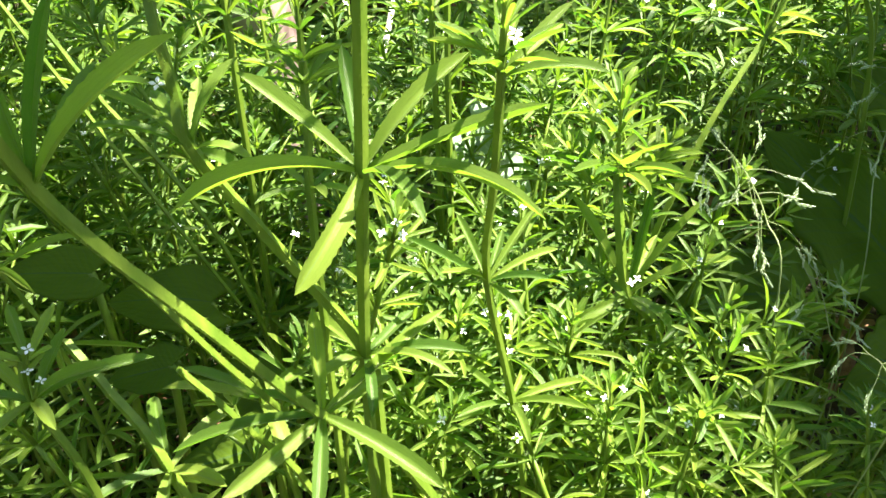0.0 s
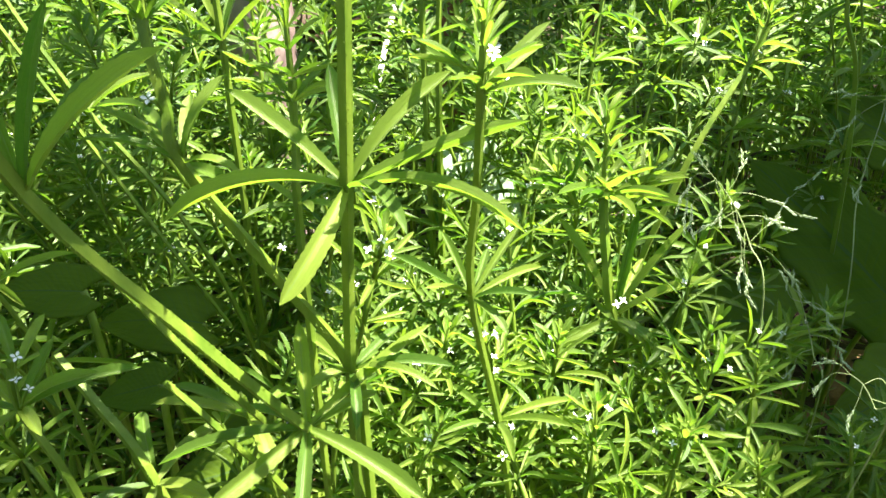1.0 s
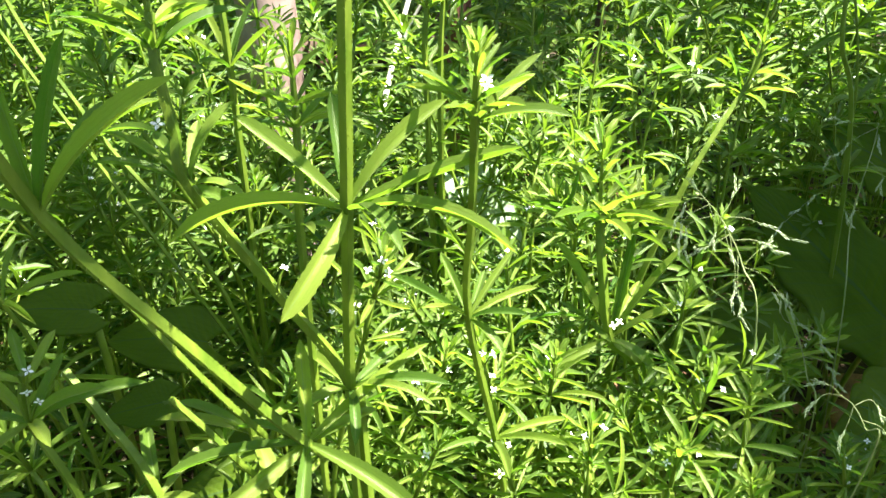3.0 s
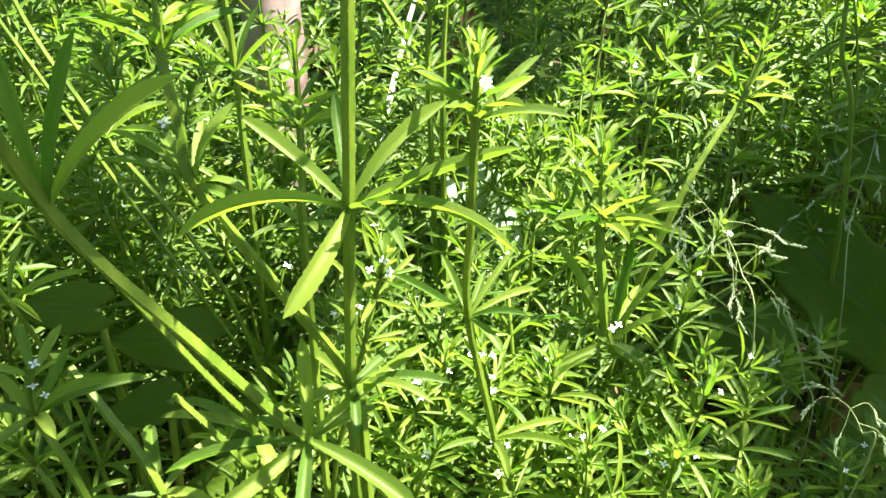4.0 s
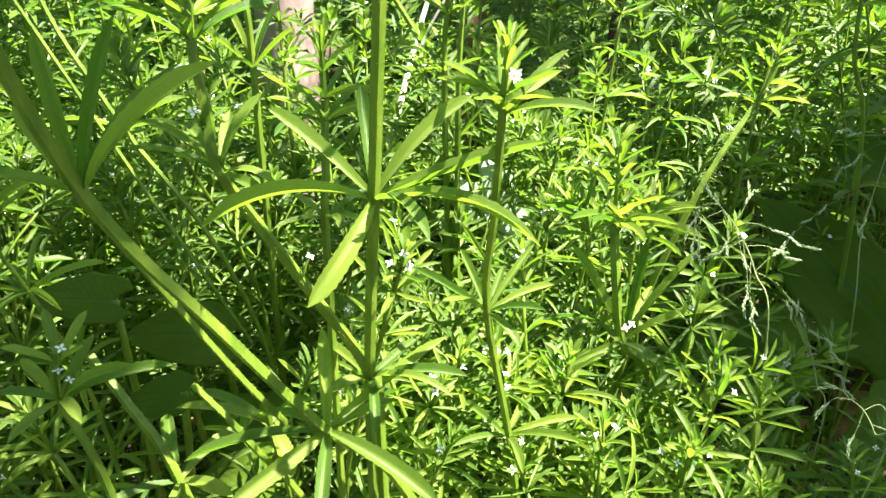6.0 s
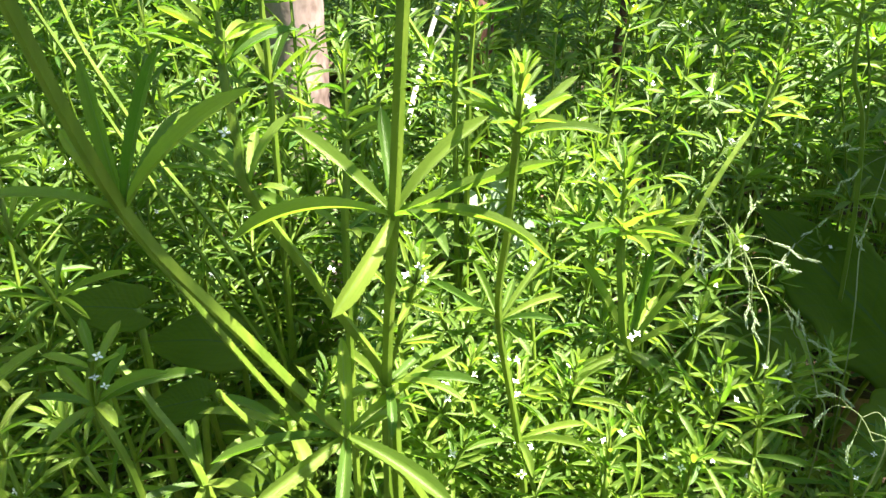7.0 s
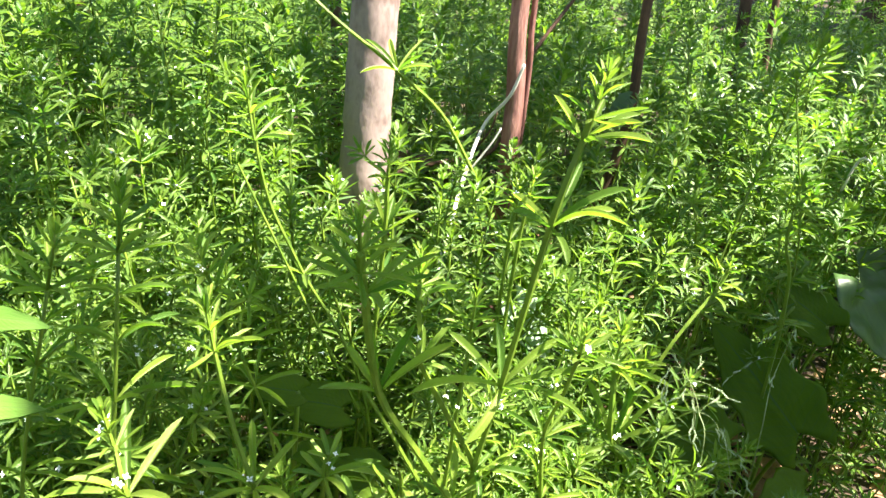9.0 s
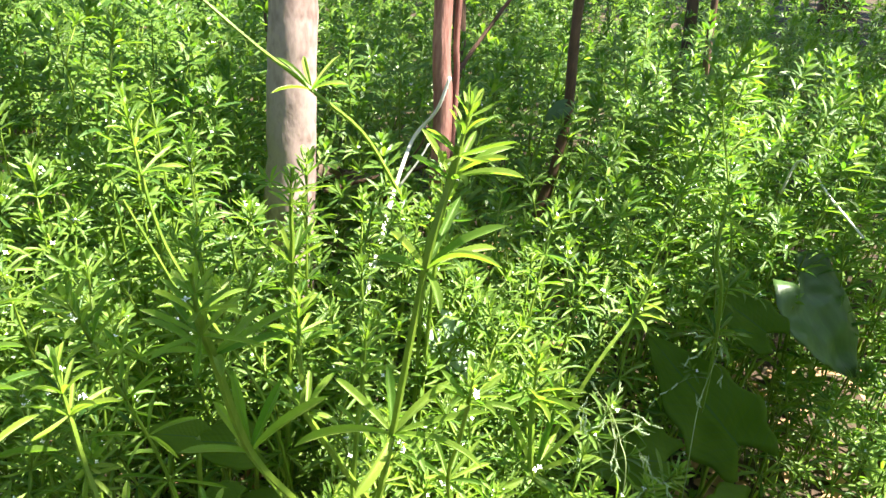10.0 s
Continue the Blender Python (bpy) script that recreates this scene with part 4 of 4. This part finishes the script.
def woodland():
    """Trees that stand round the place and close it."""
    rng = random.Random(77)
    for k in range(15):
        a = 2 * math.pi * k / 15 + rng.uniform(-0.12, 0.12)
        d = rng.uniform(4.2, 6.5)
        x, y = d * math.sin(a), d * math.cos(a) + 0.5
        top = rng.uniform(4.5, 6.0) if not 1.1 < a < 2.3 else 3.2
        line = [(x, y, -0.05), (x + 0.05, y, top * 0.3), (x - 0.06, y + 0.05, top * 0.6), (x + 0.1, y, top * 0.95)]
        limbs, clouds = [], [((x, y, top * 0.75), (1.1, 1.1, top * 0.25), 420)]
        for j in range(5):
            b, h = rng.uniform(0, 6.28), top * rng.uniform(0.2, 0.8)
            e = (x + 1.2 * math.cos(b), y + 1.2 * math.sin(b), h + 0.4)
            limbs.append(([(x, y, h), ((x + e[0]) / 2, (y + e[1]) / 2, h + 0.3), e], 0.03, 0.008))
            clouds.append((e, (0.7, 0.7, 0.5), 170))
        tree(100 + k, "woodland tree with a dense green crown", line, 0.11, 0.04, DARK_BARK, limbs, clouds, 0.17)


woodland()


def lone(name, label, category, line, r0, r1, mat, twigs=(), group=""):
    root = thing(name, label, category, line[0], group)
    off = Vector(line[0])
    part("stick", branch_mesh([Vector(p) - off for p in line], r0, r1, mat, 8, 8, 0.2), root)
    for pts, a, b in twigs:
        part("twig", branch_mesh([Vector(p) - off for p in pts], a, b, mat, 5, 6, 0.2), root)
    return root


lone("dead_branch", "bleached pale dead branch leaning against a sapling", "branch",
     [(-0.062, 0.55, 0.20), (-0.043, 0.59, 0.298), (-0.028, 0.658, 0.351), (-0.010, 0.70, 0.403), (0.012, 0.690, 0.440), (0.022, 0.685, 0.475)], 0.0026, 0.0015, DEAD,
     [([(-0.022, 0.67, 0.362), (-0.002, 0.67, 0.395), (0.006, 0.67, 0.412)], 0.0014, 0.0008)], "dead wood")
lone("dead_branch", "dark thin dead twig lying among the leaves", "branch",
     [(-0.10, 0.745, 0.325), (-0.06, 0.744, 0.340), (-0.02, 0.748, 0.352), (0.012, 0.752, 0.368), (0.033, 0.80, 0.44), (0.079, 0.846, 0.507), (0.12, 0.87, 0.56)], 0.0028, 0.0022, DARK_BARK,
     [([(-0.02, 0.748, 0.352), (0.0, 0.74, 0.385), (0.006, 0.735, 0.41)], 0.0016, 0.001)], "dead wood")
lone("fallen_log", "short brown fallen log behind the leaves", "log",
     [(-0.16, 0.80, 0.315), (-0.10, 0.79, 0.328), (-0.05, 0.78, 0.322), (0.0, 0.775, 0.29)], 0.012, 0.010, LOG, (), "dead wood")
lone("twig", "thin pale dry twig standing out of the leaves", "twig",
     [(0.40, 0.735, 0.36), (0.409, 0.727, 0.402), (0.416, 0.66, 0.385), (0.424, 0.60, 0.37)], 0.0016, 0.001, DEAD, (), "dead wood")


# ---- broad leaves ----
def broad(width, length, lobes, seed, cup=0.15, droop=0.25, rows=26, cols=20):
    """A broad leaf along x with a lobed, wavy edge."""
    rng = random.Random(seed)
    ph = rng.uniform(0, 6)
    verts, faces, uvs = [], [], []
    for i in range(rows + 1):
        s = i / rows
        w = math.sin(math.pi * min(1, s * 0.94 + 0.06) ** 0.72) ** 0.8
        w *= 1 + lobes * math.sin(s * 21 + ph) * (1 - s * 0.4)
        for j in range(cols + 1):
            u = 2 * j / cols - 1
            y = u * w * width / 2
            x = s * length - 0.16 * length * abs(u) ** 1.5 * (1 - s) * 1.4
            z = cup * abs(u) * w * width / 2 - droop * length * s * s
            z += 0.012 * width / 0.08 * noise.noise(Vector((x * 30, y * 30, seed)))
            verts.append((x, y, z))
            uvs.append((u / 2 + 0.5, s))
    for i in range(rows):
        for j in range(cols):
            a = i * (cols + 1) + j
            faces.append((a, a + cols + 1, a + cols + 2, a + 1))
    return verts, faces, uvs


def broad_plant(seed, label, base, leaves, mat):
    """leaves: (place of the leaf's foot, direction, up, width, length, lobes)."""
    root = thing("broad_leaved_plant", label, "plant", base, "broad-leaved plants")
    off = Vector(base)
    for k, (foot, d, up, w, L, lobes) in enumerate(leaves):
        v, f, u = broad(w, L, lobes, seed + k)
        m = Matrix.Translation(Vector(foot) - off) @ blade_matrix(Vector((0, 0, 0)), Vector(d).normalized(), Vector(up), 1.0)
        lf = part("leaf", mesh_from("leaf", v, f, mat, u), root, m)
        mod = lf.modifiers.new("thick", "SOLIDIFY")
        mod.thickness = 0.0004
        foot = Vector(foot) - off
        part("leaf_stalk", branch_mesh([Vector((0.01 * k, 0, 0)), foot * 0.55 + Vector((0, 0.01, 0.0)), foot], 0.0028, 0.0016, STEM, 5, 6, 0), root)
    return root


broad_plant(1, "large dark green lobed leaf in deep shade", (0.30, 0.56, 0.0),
            [((0.302, 0.49, 0.203), (-0.092, 0.03, 0.095), (-0.1, -0.9, 0.4), 0.078, 0.124, 0.12), ((0.350, 0.585, 0.268), (-0.06, 0.01, 0.04), (-0.1, -0.8, 0.5), 0.05, 0.07, 0.12), ((0.225, 0.46, 0.205), (-1, -0.1, 0.15), (-0.1, -0.7, 0.65), 0.06, 0.085, 0.12), ((0.30, 0.44, 0.17), (-0.7, -0.5, 0.1), (0, -0.6, 0.8), 0.06, 0.075, 0.1)], BROAD_SHADED)
broad_plant(2, "drooping dark green leaf with sky sheen and clear veins", (0.44, 0.66, 0.0),
            [((0.392, 0.63, 0.300), (0.68, -0.35, -0.62), (0.05, -0.55, 0.8), 0.098, 0.118, 0.05)], DOCK)
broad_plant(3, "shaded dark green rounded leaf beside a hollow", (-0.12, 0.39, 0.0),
            [((-0.112, 0.358, 0.285), (-1, -0.05, 0.2), (-0.1, -0.5, 0.75), 0.036, 0.05, 0.03), ((-0.122, 0.325, 0.275), (-0.7, -0.3, 0.05), (0, -0.3, 1), 0.018, 0.026, 0.08)], BROAD_SHADED)
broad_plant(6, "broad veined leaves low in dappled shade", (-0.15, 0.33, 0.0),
            [((-0.137, 0.300, 0.338), (-1, -0.15, 0.2), (-0.1, -0.6, 0.75), 0.022, 0.034, 0.05), ((-0.112, 0.292, 0.298), (-1, -0.2, 0.05), (0.2, -0.4, 0.9), 0.022, 0.026, 0.05)], BROAD_SHADED)
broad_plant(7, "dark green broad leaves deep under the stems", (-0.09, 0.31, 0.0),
            [((-0.075, 0.285, 0.262), (-0.9, -0.3, 0.0), (0.1, -0.5, 0.85), 0.03, 0.042, 0.04), ((-0.085, 0.33, 0.25), (-0.8, 0.2, 0.1), (0.1, -0.5, 0.85), 0.034, 0.046, 0.04)], BROAD_SHADED)
broad_plant(4, "pale whitish-green broad leaf among the stems", (0.05, 0.48, 0.0),
            [((0.018, 0.466, 0.325), (0.6, -0.2, -0.7), (0.1, -0.6, 0.6), 0.035, 0.06, 0.05)], PALE_BROAD)
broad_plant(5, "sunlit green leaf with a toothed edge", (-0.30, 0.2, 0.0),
            [((-0.250, 0.15, 0.468), (0.9, 0, 0.1), (0, -0.4, 0.9), 0.013, 0.030, 0.06), ((-0.255, 0.145, 0.425), (0.8, 0.1, 0.15), (0, -0.3, 0.9), 0.016, 0.030, 0.06)], BROAD_SUNLIT)


v, f, u = broad(0.020, 0.028, 0.05, 31)
part("leaf", mesh_from("leaf", v, f, DOCK, u), crooked, Matrix.Translation((0.034, -0.018, 0.450)) @ blade_matrix(Vector((0, 0, 0)), Vector((-0.8, -0.2, -0.5)).normalized(), Vector((0, -0.7, 0.6)), 1.0), "dark green hanging leaf")


# ---- grass heads ----
def spikelet():
    """A narrow pointed spikelet of overlapping scales, a unit long."""
    verts, faces = [], []
    for k in range(6):
        side = 1 if k % 2 else -1
        x0 = 0.13 * k
        b = len(verts)
        verts += [(x0, 0, 0), (x0 + 0.13, side * 0.10, 0.035), (x0 + 0.34, side * 0.075, 0.02), (x0 + 0.16, side * 0.02, 0.05), (x0 + 0.14, side * 0.03, -0.04)]
        faces += [(b, b + 1, b + 3), (b + 1, b + 2, b + 3), (b, b + 4, b + 1), (b + 4, b + 2, b + 1), (b, b + 3, b + 4), (b + 3, b + 2, b + 4)]
    return verts, faces


SPIKELET = mesh_from("spikelet", *spikelet(), SEED, None, False)


def panicle(seed, label, base, axis, branches, size=0.0078):
    """An open grass head: a stalk, thin bare branches, and slim overlapping spikelets at their ends."""
    rng = random.Random(seed)
    root = thing("grass_head", label, "grass", base, "grass heads")
    off = Vector(base)
    first = Vector(axis[0])
    pts = [p - off for p in smooth_line([base, tuple(off.lerp(first, 0.5)), *axis], 8)]
    v, f = tube(pts, lambda t: 0.00045 - 0.0003 * t, 5)
    part("stalk", mesh_from("stalk", v, f, CULM), root)
    for branch in branches:
        line = [Vector(p) - off for p in branch]
        if len(line) == 2:
            line.insert(1, line[0].lerp(line[1], 0.55) + Vector((0, 0, 0.0022)))
        line = smooth_line(line, 6)
        v, f = tube(line, lambda t: 0.00016 - 0.00007 * t, 4)
        twig = part("twig", mesh_from("twig", v, f, CULM), root)
        total = sum((b - a).length for a, b in zip(line, line[1:]))
        n = 2 if total < 0.016 else 3
        for j in range(n):
            s = (len(line) - 1) * (1 - 0.17 * j)
            i = min(int(s), len(line) - 2)
            q = line[i].lerp(line[i + 1], s - i)
            tan = (line[i + 1] - line[i]).normalized()
            side = 1 if j % 2 else -1
            dd = (tan + tan.cross(Vector((0, -1, 0.2))) * side * rng.uniform(0.12, 0.42) + Vector((0, rng.uniform(-0.15, 0.15), 0))).normalized()
            part("spikelet", SPIKELET, twig, blade_matrix(q - dd * size * 0.3, dd * size * rng.uniform(0.85, 1.15), Vector((rng.uniform(-0.6, 0.6), -1, 0.5)), size * 0.72))
    return root


panicle(1, "open pale grass head against dark leaves", (0.16, 0.37, 0.0), [(0.1291, 0.2943, 0.3185), (0.1247, 0.3067, 0.3444), (0.1198, 0.3126, 0.3566), (0.1154, 0.3160, 0.3636), (0.1103, 0.3188, 0.3695), (0.1064, 0.3212, 0.3743)],
        [[(0.1165, 0.3154, 0.3625), (0.1281, 0.3149, 0.3614), (0.1466, 0.3110, 0.3533)], [(0.1209, 0.3113, 0.3540), (0.1302, 0.3112, 0.3537), (0.1388, 0.3091, 0.3493)], [(0.1198, 0.3126, 0.3566), (0.1216, 0.3055, 0.3418), (0.1201, 0.3000, 0.3303)], [(0.1230, 0.3085, 0.3481), (0.1226, 0.3030, 0.3365), (0.1240, 0.2974, 0.3249)], [(0.1154, 0.3160, 0.3636), (0.1036, 0.3144, 0.3602), (0.1018, 0.3093, 0.3497)], [(0.1120, 0.3178, 0.3673), (0.1019, 0.3154, 0.3624), (0.0992, 0.3109, 0.3529)], [(0.1198, 0.3124, 0.3561), (0.1138, 0.3109, 0.3531), (0.1073, 0.3097, 0.3506)], [(0.1247, 0.3067, 0.3444), (0.1370, 0.3136, 0.3357), (0.1440, 0.3099, 0.3279), (0.1520, 0.3046, 0.3169)], [(0.1165, 0.3157, 0.3630), (0.1202, 0.3177, 0.3671), (0.1227, 0.3204, 0.3729)], [(0.1103, 0.3188, 0.3695), (0.1039, 0.3187, 0.3691), (0.0977, 0.3142, 0.3598)], [(0.1120, 0.3175, 0.3668), (0.1141, 0.3142, 0.3599), (0.1133, 0.3112, 0.3536)], [(0.1176, 0.3142, 0.3598), (0.1188, 0.3111, 0.3535), (0.1205, 0.3086, 0.3482)], [(0.1103, 0.3188, 0.3695), (0.1075, 0.3201, 0.3722), (0.1058, 0.3213, 0.3747)], [(0.1247, 0.3067, 0.3444), (0.1301, 0.3089, 0.3490), (0.1348, 0.3104, 0.3520)]])
panicle(2, "thin open grass head hanging in shade", (0.26, 0.46, 0.0), [(0.1898, 0.3427, 0.2925), (0.1952, 0.3620, 0.3326), (0.2005, 0.3702, 0.3495), (0.2072, 0.3783, 0.3664), (0.2103, 0.3835, 0.3773)],
        [[(0.2095, 0.3827, 0.3755), (0.1992, 0.3805, 0.3709), (0.1853, 0.3757, 0.3609)], [(0.2016, 0.3712, 0.3517), (0.1905, 0.3714, 0.3520), (0.1781, 0.3687, 0.3465), (0.1628, 0.3633, 0.3353)], [(0.2079, 0.3792, 0.3683), (0.2101, 0.3812, 0.3725), (0.2100, 0.3791, 0.3682)], [(0.2050, 0.3760, 0.3616), (0.2109, 0.3735, 0.3566), (0.2103, 0.3706, 0.3505)], [(0.2005, 0.3702, 0.3495), (0.1986, 0.3673, 0.3435), (0.1961, 0.3644, 0.3374)], [(0.1967, 0.3644, 0.3374), (0.1928, 0.3662, 0.3412), (0.1947, 0.3638, 0.3363)], [(0.2103, 0.3835, 0.3773), (0.1981, 0.3837, 0.3777), (0.1887, 0.3847, 0.3797)]])
panicle(3, "low pale grass head over bare soil", (0.20, 0.40, 0.0), [(0.1578, 0.2914, 0.2779), (0.1559, 0.2993, 0.2944), (0.1539, 0.3046, 0.3054), (0.1506, 0.3105, 0.3176)],
        [[(0.1517, 0.3089, 0.3143), (0.1469, 0.3100, 0.3166), (0.1447, 0.3132, 0.3232)], [(0.1517, 0.3089, 0.3143), (0.1590, 0.3082, 0.3130), (0.1636, 0.3045, 0.3052)], [(0.1539, 0.3046, 0.3054), (0.1465, 0.3047, 0.3056), (0.1402, 0.3016, 0.2992)], [(0.1544, 0.3030, 0.3021), (0.1634, 0.3018, 0.2997), (0.1692, 0.2975, 0.2907)], [(0.1506, 0.3105, 0.3176), (0.1482, 0.3116, 0.3199), (0.1477, 0.3132, 0.3232)], [(0.1554, 0.3004, 0.2966), (0.1498, 0.2994, 0.2946), (0.1459, 0.2957, 0.2870)]])
panicle(4, "low pale grass head over bare soil", (0.16, 0.33, 0.0), [(0.1569, 0.2449, 0.2966), (0.1551, 0.2495, 0.3061), (0.1512, 0.2532, 0.3138), (0.1461, 0.2551, 0.3177)],
        [[(0.1471, 0.2548, 0.3172), (0.1408, 0.2551, 0.3179), (0.1355, 0.2534, 0.3142)], [(0.1512, 0.2532, 0.3138), (0.1489, 0.2505, 0.3082), (0.1456, 0.2478, 0.3026)], [(0.1512, 0.2532, 0.3138), (0.1576, 0.2540, 0.3155), (0.1616, 0.2512, 0.3098)], [(0.1542, 0.2509, 0.3090), (0.1614, 0.2494, 0.3060), (0.1644, 0.2462, 0.2993)], [(0.1461, 0.2551, 0.3177), (0.1430, 0.2565, 0.3207), (0.1389, 0.2570, 0.3217)]])


# ---- dry leaves on the soil ----
def litter():
    rng = random.Random(5)
    items = []
    for _ in range(900):
        x, y = rng.uniform(-0.7, 0.8), rng.uniform(0.2, 1.4)
        q = Vector((x, y, ground_height(x, y) + 0.003 + rng.uniform(0, 0.008)))
        a = rng.uniform(0, 6.28)
        items.append((blade_matrix(q, Vector((math.cos(a), math.sin(a), rng.uniform(-0.1, 0.2))) * rng.uniform(0.02, 0.05), Vector((rng.uniform(-0.4, 0.4), rng.uniform(-0.4, 0.4), 1)), rng.uniform(0.012, 0.03)), rng.choice((0, 2, 3))))
    tagged(new("leaf_litter", joined(RAW, items, LITTER, "leaf_litter")), "brown dry fallen leaves scattered on dark soil", "leaf litter", kind="stuff")


litter()
